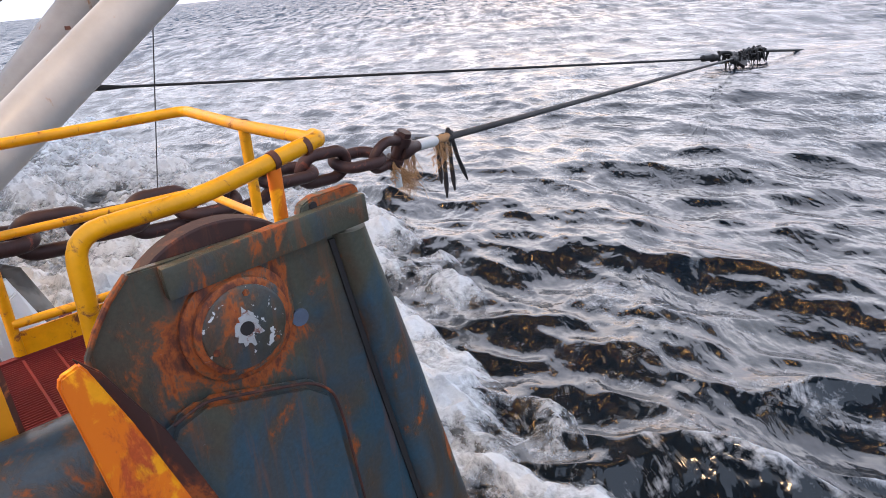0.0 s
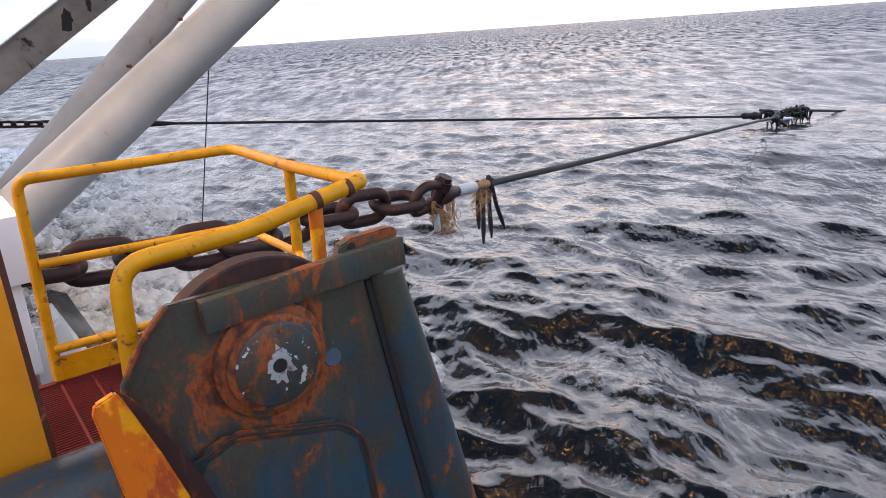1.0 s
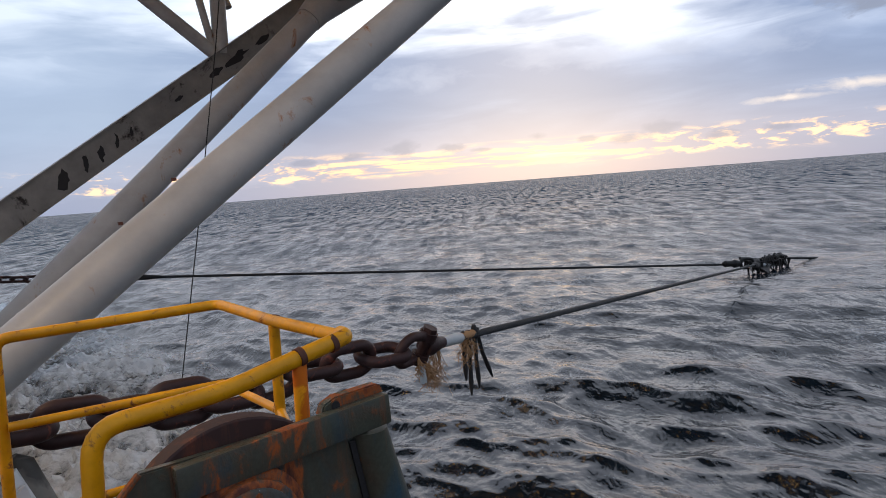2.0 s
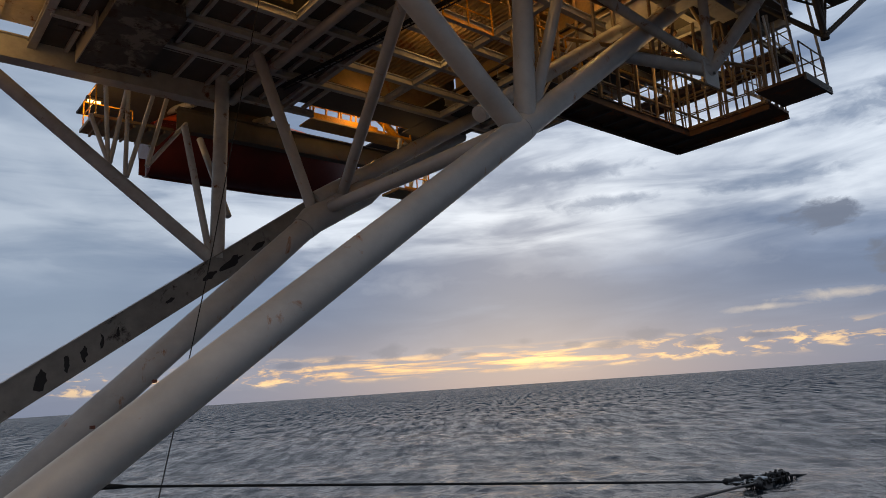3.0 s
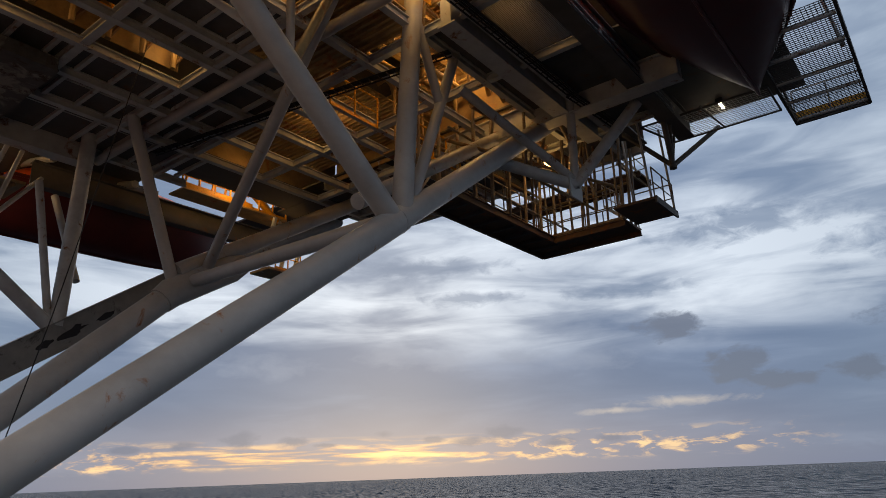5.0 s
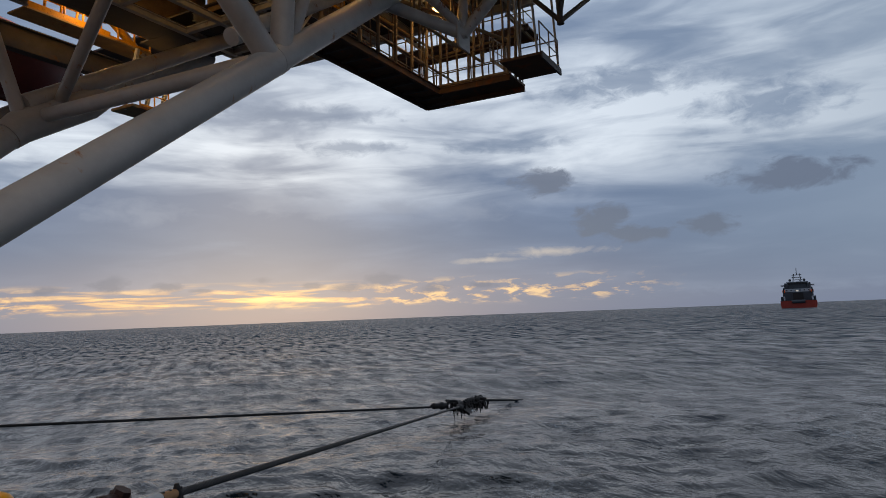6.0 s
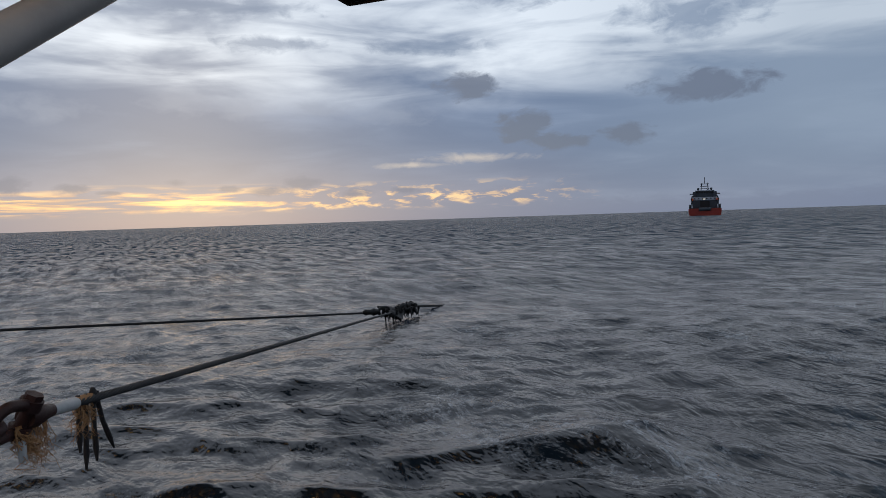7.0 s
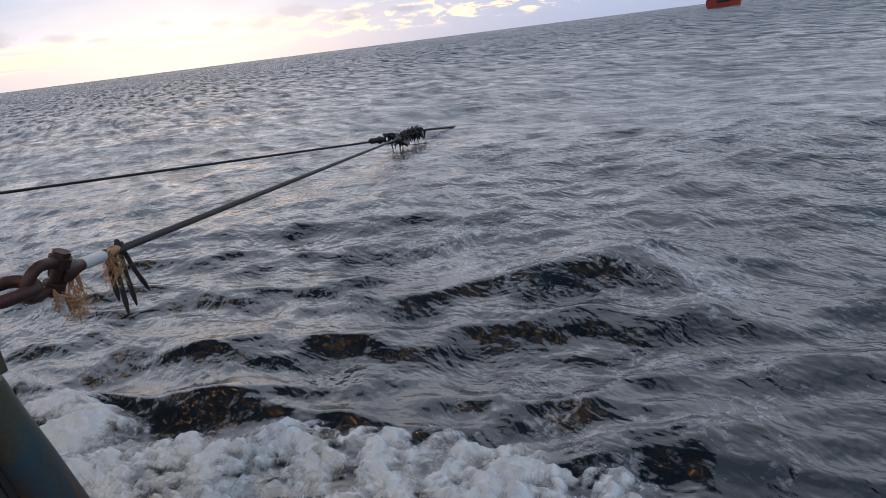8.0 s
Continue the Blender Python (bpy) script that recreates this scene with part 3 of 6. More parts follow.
def build_bow_wave():
    """Churned white water that the bow pushes ahead of it."""
    us, vs = np.linspace(-0.5, 9, 170), np.concatenate([np.linspace(-9, 12, 380), np.linspace(12, 40, 200)[1:]])
    bm = bmesh.new()
    lay = bm.verts.layers.float.new("froth")
    grid = []
    for u in us:
        row = []
        for v in vs:
            p = rig(u, v, 0)
            n1 = noise.noise(Vector((u * 0.35, v * 0.22, 3.0)))
            n2 = noise.noise(Vector((u * 1.3, v * 1.1, 7.0)))
            n3 = noise.noise(Vector((u * 3.7, v * 3.3, 1.0)))
            n4 = noise.noise(Vector((u * 8.5, v * 7.9, 4.0)))
            edge = float(np.interp(v, (-3, 0, 2, 4, 6, 8, 10, 12), (3.4, 3.0, 3.5, 4.4, 5.6, 6.6, 7.4, 7.8))) + 1.2 * n1 + 0.7 * n2
            f = 1 / (1 + math.exp((u - edge) * 1.6))
            vert = bm.verts.new((p.x, p.y, 0.30 + 0.30 * f * (0.6 + n2 * 0.8 + n3 * 0.45 + n4 * 0.40) + 0.2 * n1 - 1.3 * (1 - f) ** 3))
            vert[lay] = 0.285 + 0.49 * f * (0.82 + 0.55 * n2 + 0.3 * n1 + 0.3 * n3) * (1.0 if v < 11 else 0.74)
            row.append(vert)
        grid.append(row)
    for r0, r1 in zip(grid, grid[1:]):
        for k in range(len(vs) - 1):
            bm.faces.new((r0[k], r0[k + 1], r1[k + 1], r1[k]))
    return part("bow_wave", bm, FOAM, None, "white churned foam on the water along the bow", category="foam", kind="stuff")


bow_wave = build_bow_wave()


def build_bow_surge():
    """The white crest that bursts from under the bow when it pitches down."""
    us, vs = np.linspace(0.2, 7.6, 200), np.linspace(-5, 10.5, 400)
    bm = bmesh.new()
    lay = bm.verts.layers.float.new("froth")
    grid = []
    for u in us:
        row = []
        for v in vs:
            n1 = noise.noise(Vector((u * 0.5, v * 0.45, 13.0)))
            n2 = noise.noise(Vector((u * 1.5, v * 1.3, 17.0)))
            n3 = noise.noise(Vector((u * 4.1, v * 3.7, 11.0)))
            n4 = noise.noise(Vector((u * 9.5, v * 8.7, 14.0)))
            edge = 6.35 - 0.10 * abs(v - 3.5) ** 1.7 + 0.35 * n1 + 0.30 * n2 + 0.12 * n3
            f = 1 / (1 + math.exp((u - edge) * 3.6))
            lip = math.exp(-((u - edge + 0.75) / 0.8) ** 2)
            n5 = noise.noise(Vector((u * 19.0, v * 17.0, 24.0)))
            p = rig(u, v, 0.10 + 0.16 * f + lip * (0.16 + 0.10 * n2) + f * (0.05 * n2 + 0.09 * n3 + 0.09 * n4 + 0.05 * n5) - 1.2 * (1 - f) ** 3)
            vert = bm.verts.new(p)
            vert[lay] = 0.20 + f * (0.25 + 0.16 * lip + 0.18 * n2 + 0.20 * n3 + 0.14 * n4)
            row.append(vert)
        grid.append(row)
    for r0, r1 in zip(grid, grid[1:]):
        for k in range(len(vs) - 1):
            bm.faces.new((r0[k], r0[k + 1], r1[k + 1], r1[k]))
    return part("bow_surge", bm, FOAM, None, "white crest of foam bursting out from the bow", category="foam", kind="stuff")


bow_surge = build_bow_surge()


def build_wake():
    """Thin broken foam that the tow plate drags through the water."""
    bm = bmesh.new()
    lay = bm.verts.layers.float.new("froth")
    grid = []
    for i in range(41):
        row = []
        for j in range(31):
            s, w = -4.5 + 8.0 * i / 40, -1.8 + 3.6 * j / 30
            n2 = noise.noise(Vector((s * 1.1, w * 1.4, 2.0)))
            f = math.exp(-(w / 0.9) ** 2) * math.exp(-((s + 0.3) / 2.6) ** 2)
            p = rig(28.4 + s, 14.0 + w * 1.0 - 0.1 * s, 0.10 + 0.16 * f * (0.6 + n2) - 0.5 * (1 - f) ** 4)
            vert = bm.verts.new(p)
            vert[lay] = 0.20 + 0.36 * f * (0.9 + 0.6 * n2)
            row.append(vert)
        grid.append(row)
    for r0, r1 in zip(grid, grid[1:]):
        for k in range(30):
            bm.faces.new((r0[k], r0[k + 1], r1[k + 1], r1[k]))
    return part("plate_wake", bm, FOAM, None, "thin broken foam dragged by the tow plate", category="foam", kind="stuff")


wake = build_wake()

# ---- the rig's hull and deck ----
hull = thing("hull", rig(-20, 8, 0), "rusted blue-grey steel bow of a rig with a red deck", "hull", kind="structure")
part("hull_side", box(rig(-19.75, 8, 0.2), (40, 70, 5.0), bevel=0.05), BLUE, hull, smooth=False)
part("deck_plate", box(rig(-19.77, 8, 2.71), (40, 70, 0.06)), RED, hull, smooth=False)


def strut(name, parent, a, b, r, mat=None, label="", seg=24):
    n = max(2, int((b - a).length / 1.0))
    return part(name, tube([a.lerp(b, k / n) for k in range(n + 1)], r, seg), mat or WHITE, parent, label)


# ---- truss under the overhanging deck ----
def leg_at(u):
    return rig(u, 9, 2.325 + 0.722 * u)


main_leg = thing("support_leg", leg_at(-0.6), "thick white tubular raking leg with rust streaks", "support leg", "raking legs")
strut("leg_tube", main_leg, leg_at(-0.6), leg_at(10.4), 0.302, seg=44)
strut("leg_tube", main_leg, leg_at(10.4), leg_at(18.8), 0.278, seg=44)
strut("brace", main_leg, rig(10.05, 9, 9.8), rig(4.6, 9, 14.2), 0.25, seg=28)
strut("post", main_leg, rig(10.45, 9, 9.9), rig(11.18, 9, 17.3), 0.235, seg=28)
strut("brace", main_leg, rig(10.7, 9.05, 10.0), rig(13.6, 9.05, 17.2), 0.14)
strut("brace", main_leg, rig(12.05, 9.05, 13.3), rig(10.9, 9.0, 15.9), 0.12)
for u in (1.2, 10.25):
    part("weld_seam", tube([leg_at(u), leg_at(u + 0.035)], 0.308, 44), WHITE, main_leg)
strut("brace", main_leg, rig(7.25, 9, 12.05), rig(7.8, 9.75, 15.05), 0.09)
# the lamplit yellow of this brace is put into its ochre colour
strut("brace", main_leg, rig(7.3, 9, 12.1), rig(8.63, 9.13, 15.05), 0.10, OCHRE)
strut("brace", main_leg, rig(6.65, 9, 12.45), rig(6.25, 11.75, 15.05), 0.095)
for u in (0.4, 0.75, 2.4, 3.1):
    part("lug", box(leg_at(u) + ZX * 0.30 + UX * -0.17, (0.05, 0.05, 0.04)), RUST, main_leg)


def leg2_at(u):
    return rig(u, 18, 0.40 + 0.901 * u)


second_leg = thing("support_leg", leg2_at(0), "white tubular raking leg with a swollen joint at its head", "support leg", "raking legs")
strut("leg_tube", second_leg, leg2_at(0), leg2_at(11.0), 0.36, seg=36)
strut("chord", second_leg, rig(10.6, 18, 10.55), rig(18.6, 18, 15.3), 0.27)
strut("chord", second_leg, rig(11.0, 17.8, 10.3), rig(9.9, 9.2, 9.6), 0.19)
strut("brace", second_leg, rig(11.5, 17.9, 10.7), rig(8.4, 8.6, 15.1), 0.165)
strut("brace", second_leg, rig(10.5, 18, 10.3), rig(8.75, 18, 15.0), 0.18)
strut("upper_chord", second_leg, rig(10.6, 10.5, 10.7), rig(18.8, 10.5, 16.05), 0.2, GREY)
part("joint_can", tube([rig(10.2, 18, 9.6), rig(10.5, 18, 9.9), rig(12.3, 17.7, 10.95), rig(12.7, 17.6, 11.2)], [0.39, 0.44, 0.42, 0.30], 30), WHITE, second_leg)

edge_beam = thing("edge_beam", rig(-1, 20.5, 2.2), "long grey steel box beam with black peeling stains", "beam")
part("beam", add_ibeam(bmesh.new(), rig(-0.8, 20.5, 2.40), rig(12.8, 20.5, 11.55), 0.82, 0.55, web=0.4), STAINED, edge_beam, smooth=False)
brng = random.Random(4)
BX = bar_axes(rig(-0.8, 20.5, 2.4), rig(12.8, 20.5, 11.55))
for u, w, h in ((3.75, 0.42, 0.5), (4.35, 0.16, 0.45), (4.75, 0.22, 0.4), (5.2, 0.14, 0.42), (5.6, 0.10, 0.3), (8.2, 0.5, 0.2), (8.9, 0.9, 0.3), (9.8, 0.6, 0.2), (7.0, 0.3, 0.12)):
    ring = [(w * 0.5 * math.cos(a) * brng.uniform(0.6, 1.2) + 0.25 * h * math.sin(a), h * 0.5 * math.sin(a) * brng.uniform(0.6, 1.15)) for a in (2 * math.pi * k / 14 for k in range(14))]
    part("paint_stain", prism(ring, rig(u, 20.5 - 0.206, 2.36 + 0.672 * (u + 0.8)), 0.008, BX[0], BX[2], BX[1]), BLACK, edge_beam, "black peeling paint")
strut("post", edge_beam, rig(8.5, 20.5, 9.0), rig(8.7, 20.5, 15.2), 0.23, GREY)
strut("brace", edge_beam, rig(8.3, 20.5, 9.0), rig(7.45, 20.5, 13.2), 0.11, GREY)
strut("brace", edge_beam, rig(8.3, 20.5, 9.0), rig(-3.0, 20.5, 17.8), 0.2, GREY)
strut("chord", edge_beam, rig(12.3, 20.5, 11.3), rig(19.5, 20.5, 15.3), 0.28, GREY)

# ---- handrails ----
def railing(name, pts, label, mat, h=1.05, r=0.024, spacing=1.1, category="railing", group=""):
    ob = thing(name, pts[0], label, category, group)
    up = ZX * h
    part("top_rail", tube([Vector(p) + up for p in pts], r, 8), mat, ob)
    part("mid_rail", tube([Vector(p) + up * 0.52 for p in pts], r * 0.85, 8), mat, ob)
    for a, b in zip(pts, pts[1:]):
        a, b = Vector(a), Vector(b)
        n = max(1, round((b - a).length / spacing))
        for k in range(n + 1):
            p = a.lerp(b, k / n)
            part("post", tube([p, p + up], r, 8), mat, ob)
        ax = bar_axes(a, b)
        part("toe_board", box((a + b) / 2 + ZX * 0.06, ((b - a).length, 0.012, 0.12), ax), mat, ob, smooth=False)
    return ob


# ---- overhanging deck, seen from below ----
over = thing("upper_deck", rig(10, 15, 15), "dark steel underside of an overhanging deck with grid of beams", "deck", kind="structure")
BEAM_V = (21.3, 18.9, 17.2, 15.65, 14.1, 13.1, 10.9, 9.0, 7.6, 5.6)
BEAM_U = (0.4, 3.25, 6.15, 8.85, 11.4, 14.2, 16.9, 19.2)
for v in BEAM_V:
    part("beam", add_ibeam(bmesh.new(), rig(3.3 if v > 18 else -6, v, 15.06), rig(19.4 if v < 20 else 12.6, v, 15.06), 0.24, 0.19, 0.05, 0.03), GREY, over, smooth=False)
for u in BEAM_U:
    part("beam", add_ibeam(bmesh.new(), rig(u, 5.5, 15.09), rig(u, (21.4 if u < 12 else 18.9) if u > 3 else 18.0, 15.09), 0.24, 0.22 if 3 < u < 7 else 0.17, 0.05, 0.03), GREY, over, smooth=False)
# short stub joists, rung-like, between the long beams
for v0, v1, u0, u1, count in ((17.2, 18.9, 3.4, 8.7, 6), (15.75, 17.1, 3.4, 8.8, 6), (18.9, 21.2, 3.5, 8.8, 5), (13.2, 14.0, 6.3, 8.8, 3), (11.0, 13.0, 6.3, 8.8, 3), (15.75, 17.1, 9.0, 11.3, 3), (17.3, 18.8, 9.0, 11.3, 3),
                              (18.9, 21.2, 9.0, 12.4, 4), (13.2, 15.6, 9.0, 11.3, 2), (15.7, 17.1, -5.5, 3.1, 8), (14.1, 15.6, -5.5, 3.1, 8), (11.0, 13.0, -5.5, 3.1, 8), (5.7, 7.5, -5.0, 10.5, 14), (7.7, 8.9, -5.0, 6.0, 9)):
    for k in range(count):
        u = u0 + (k + 0.6) * (u1 - u0) / count
        part("joist", box(rig(u, (v0 + v1) / 2, 15.13), (0.11, v1 - v0 - 0.12, 0.12)), GREY, over, smooth=False)


def panel(u0, u1, v0, v1, z, mat, name="panel"):
    return part(name, box(rig((u0 + u1) / 2, (v0 + v1) / 2, z), (u1 - u0 - 0.02, v1 - v0 - 0.02, 0.05)), mat, over, smooth=False)


def ribbed(u0, u1, v0, v1, z):
    """Corrugated decking seen from below."""
    bm = box(rig((u0 + u1) / 2, (v0 + v1) / 2, z), (u1 - u0 - 0.02, v1 - v0 - 0.02, 0.04))
    count = int((u1 - u0) / 0.2)
    for k in range(count):
        u = u0 + (k + 0.5) * (u1 - u0) / count
        c = [rig(u - 0.06, v0 + 0.02, z - 0.02), rig(u - 0.03, v0 + 0.02, z - 0.10), rig(u + 0.03, v0 + 0.02, z - 0.10), rig(u + 0.06, v0 + 0.02, z - 0.02)]
        near = [bm.verts.new(p) for p in c]
        far = [bm.verts.new(p + VX * (v1 - v0 - 0.04)) for p in c]
        for i in range(3):
            bm.faces.new((near[i], near[i + 1], far[i + 1], far[i]))
    return part("decking", bm, OCHRE, over, "corrugated decking in lamplight ochre", smooth=False)


# bays: plated over, or open to the lamplit level above
UE, VE = (-6, 0.4, 3.25, 6.15, 8.85, 11.4, 14.2, 16.9, 19.4), (5.5, 7.6, 9.0, 10.9, 13.1, 14.1, 15.65, 17.2, 18.9, 21.4)
for a, b in zip(UE, UE[1:]):
    for c, d in zip(VE, VE[1:]):
        if a < 3 and c > 17.1:
            continue
        if 11 < a < 16.8 and c > 18.8:
            d = 20.9        # open beyond, towards the far walkway
        if 14.0 < c < 15 and 3.2 < a < 8.6:
            ribbed(a, b, c, d, 17.1)
        elif 11 < a < 16.8 and 8.9 < c < 13:
            ribbed(a, b, c, d, 18.2)
        elif 11 < a < 16.8 and 13 < c < 18:
            ribbed(a, b, c, d, 16.3)
        elif 8.8 < a < 11 and 8.9 < c < 13:
            ribbed(a, b, c, d, 15.42)
        elif (6 < a < 8.7 and 8.9 < c < 10) or (8.8 < a < 11 and 7.5 < c < 8.9):
            ribbed(a, b, c, d, 17.4)
        elif (11 < a < 14 and c < 7.5) or (0.3 < a < 1 and 13 < c < 17):
            bm = bmesh.new()
            for k in range(44):
                add_box(bm, rig((a + b) / 2, c + 0.05 + k * (d - c - 0.1) / 43, 15.3), (b - a, 0.016, 0.05))
            part("floor_grating", bm, DARK, over, kind="stuff", smooth=False)
            ribbed(a, b, c, d, 17.2)
        elif 3.2 < a < 6.1 and 10.8 < c < 14:
            panel(a, b, c, d, 15.4, BLACK if c > 13 else RED)
        else:
            panel(a, b, c, d, 15.24, DARK)
part("cover_plate", box(rig(4.5, 13.0, 15.16), (2.4, 1.9, 0.03)), BLACK, over, "black cover plate", smooth=False)
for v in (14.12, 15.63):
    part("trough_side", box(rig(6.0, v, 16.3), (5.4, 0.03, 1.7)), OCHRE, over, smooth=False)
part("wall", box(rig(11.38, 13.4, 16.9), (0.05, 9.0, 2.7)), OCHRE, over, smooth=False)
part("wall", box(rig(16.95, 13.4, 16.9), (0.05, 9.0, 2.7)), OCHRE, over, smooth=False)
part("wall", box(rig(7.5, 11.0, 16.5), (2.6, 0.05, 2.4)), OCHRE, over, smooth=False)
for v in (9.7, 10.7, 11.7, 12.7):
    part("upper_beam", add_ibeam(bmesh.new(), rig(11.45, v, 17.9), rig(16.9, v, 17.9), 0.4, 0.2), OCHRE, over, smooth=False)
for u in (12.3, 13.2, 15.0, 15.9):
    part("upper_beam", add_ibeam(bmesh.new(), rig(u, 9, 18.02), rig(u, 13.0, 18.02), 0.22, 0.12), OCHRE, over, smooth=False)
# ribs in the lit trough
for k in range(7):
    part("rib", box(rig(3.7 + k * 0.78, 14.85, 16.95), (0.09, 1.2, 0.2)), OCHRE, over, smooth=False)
railing("handrail", [rig(3.6, 15.2, 16.0), rig(8.5, 15.2, 16.0)], "yellow handrail in the lamplit trough", YELLOW, r=0.03, h=0.8, spacing=0.9, group="platform rails")
for k, (v, r) in enumerate(((14.45, 0.07), (14.7, 0.05), (15.2, 0.09))):
    part("trough_pipe", tube([rig(3.35, v, 16.3 + 0.15 * k), rig(8.65, v, 16.3 + 0.15 * k)], r, 10), OCHRE, over)
for k in range(6):
    strut("trough_post", over, rig(3.9 + k * 0.9, 15.35, 15.3), rig(3.9 + k * 0.9, 15.35, 17.0), 0.08, OCHRE, seg=8)
    strut("trough_brace", over, rig(3.95 + k * 0.9, 15.45, 15.4), rig(4.7 + k * 0.9, 15.45, 16.9), 0.05, FLOORRUST, seg=8)
drng = random.Random(11)
for k in range(14):
    v = drng.choice((6.2, 7.1, 9.6, 11.6, 13.3, 16.2, 17.8, 19.6))
    u = drng.uniform(-4, 7)
    z = 15.0 + drng.uniform(0, 0.3)
    part("service_pipe", tube([rig(u if v < 17 else max(u, 3.6), v, z), rig(u + drng.uniform(2.5, 6), v + drng.uniform(-0.1, 0.1), z)], drng.uniform(0.025, 0.06), 8), DARK if k % 3 else GREY, over)
strut("girder", over, rig(9.46, 21.5, 14.9), rig(9.62, 7.6, 14.9), 0.15)
part("side_girder", add_ibeam(bmesh.new(), rig(-6, 21.35, 14.9), rig(9.2, 21.35, 14.9), 0.75, 0.5, 0.3), GREY, over, smooth=False)
part("corner_girder", add_ibeam(bmesh.new(), rig(16.9, 12.5, 15.0), rig(16.9, 4.5, 15.0), 0.8, 0.55, 0.3), GREY, over, smooth=False)
part("corner_girder", add_ibeam(bmesh.new(), rig(11.0, 8.0, 15.0), rig(18.9, 8.0, 15.0), 0.75, 0.5, 0.3), GREY, over, smooth=False)
part("corner_girder", add_ibeam(bmesh.new(), rig(11.0, 5.7, 15.1), rig(21.0, 5.7, 15.1), 0.75, 0.5, 0.3), DARK, over, smooth=False)
part("apron_edge", add_ibeam(bmesh.new(), rig(22.3, 7.6, 15.6), rig(22.3, 20.4, 15.6), 0.4, 0.2), GREY, over, smooth=False)
part("apron_plate", box(rig(19.6, 14.0, 15.75), (5.6, 13.0, 0.06)), DARK, over, smooth=False)
part("apron_plate", box(rig(18.3, 4.3, 15.6), (6.6, 4.4, 0.06)), DARK, over, smooth=False)
for k in range(9):
    part("apron_joist", add_ibeam(bmesh.new(), rig(16.9, 8.4 + k * 1.45, 15.55), rig(22.3, 8.4 + k * 1.45, 15.55), 0.3, 0.14, 0.02, 0.02), GREY, over, smooth=False)

part("roof_plate", box(rig(8.0, 13.0, 18.7), (29, 17.0, 0.08)), DARK, over, smooth=False)
for a, b, c, d in ((-6.4, -6.4, 5, 19.0), (3.4, 12.7, 21.5, 21.5), (-6.4, 3.3, 19.0, 19.0), (22.4, 22.4, 7.6, 21.6)):
    p, q = rig(a, c, 17.1), rig(b, d, 17.1)
    part("fascia", box((p + q) / 2, ((q - p).length, 0.06, 3.0), bar_axes(p, q)), DARK, over, smooth=False)

part("fascia", box(rig(16.4, 21.5, 17.5), (7.6, 0.06, 2.3)), OCHRE, over, smooth=False)

# pipes and cable trays under the lit bays
PIPES = thing("pipe_rack", rig(13, 12, 16.5), "bundle of ochre-lit pipes under the deck", "pipes")
prng = random.Random(3)
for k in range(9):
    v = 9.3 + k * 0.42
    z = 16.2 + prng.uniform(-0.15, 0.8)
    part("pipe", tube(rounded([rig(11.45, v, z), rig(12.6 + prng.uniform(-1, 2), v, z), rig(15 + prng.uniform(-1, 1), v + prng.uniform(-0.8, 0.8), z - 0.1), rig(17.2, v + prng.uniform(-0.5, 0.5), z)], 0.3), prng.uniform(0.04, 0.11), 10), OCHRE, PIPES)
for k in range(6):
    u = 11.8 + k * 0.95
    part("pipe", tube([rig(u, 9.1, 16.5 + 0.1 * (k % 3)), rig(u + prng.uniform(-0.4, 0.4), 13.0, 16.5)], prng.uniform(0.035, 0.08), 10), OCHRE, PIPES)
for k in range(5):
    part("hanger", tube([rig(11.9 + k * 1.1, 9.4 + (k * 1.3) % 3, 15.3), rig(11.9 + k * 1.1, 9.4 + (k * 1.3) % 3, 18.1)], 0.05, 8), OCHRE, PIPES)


def cable_tray(a, b, name="cable_tray"):
    ob = thing(name, a, "black cable ladder strapped below the deck beams", "cable tray", "cable trays")
    ax = bar_axes(a, b)
    n = int((b - a).length / 0.28)
    for s in (-1, 1):
        part("side_rail", tube([a + ax[1] * 0.14 * s, b + ax[1] * 0.14 * s], 0.025, 6), BLACK, ob)
    bm = bmesh.new()
    for k in range(n):
        c = a.lerp(b, (k + 0.5) / n)
        add_tube(bm, [c - ax[1] * 0.15, c + ax[1] * 0.15], 0.018, 6)
    part("ladder_rung", bm, BLACK, ob, kind="stuff")
    for j in range(3):
        pts = [a.lerp(b, t / 12) + ax[1] * (0.07 * (j - 1)) + ZX * (0.05 + 0.03 * noise.noise(Vector((t, j, 2)))) for t in range(13)]
        part("cable", tube(pts, 0.025, 6), BLACK, ob)
    return ob


cable_tray(rig(10.3, 19.5, 14.82), rig(12.2, 8.8, 14.82))
cable_tray(rig(10.5, 7.35, 14.72), rig(16.0, 7.25, 14.72))
cable_tray(rig(15.9, 7.3, 14.70), rig(18.4, 7.0, 14.60))


# ---- hanging access platform ----
PZ = 12.45
plat = thing("hanging_platform", rig(19, 11, PZ), "dark steel walkway platform hung on struts below the deck", "platform")
for u0, u1, v0, v1 in ((14.4, 22.1, 10.75, 11.95), (20.75, 22.1, 8.05, 10.75)):
    part("floor_plate", box(rig((u0 + u1) / 2, (v0 + v1) / 2, PZ), (u1 - u0, v1 - v0, 0.08)), FLOORRUST, plat, smooth=False)
for u0, v0, u1, v1 in ((14.4, 11.95, 22.1, 11.95), (22.1, 11.95, 22.1, 8.05), (14.4, 10.75, 20.75, 10.75), (20.75, 10.75, 20.75, 8.05)):
    part("edge_channel", add_ibeam(bmesh.new(), rig(u0, v0, PZ - 0.08), rig(u1, v1, PZ - 0.08), 0.26, 0.12), FLOORRUST, plat, smooth=False)
for k in range(9):
    part("floor_joist", box(rig(14.8 + k * 0.9, 11.35, PZ - 0.09), (0.08, 1.1, 0.14)), DARK, plat, smooth=False)
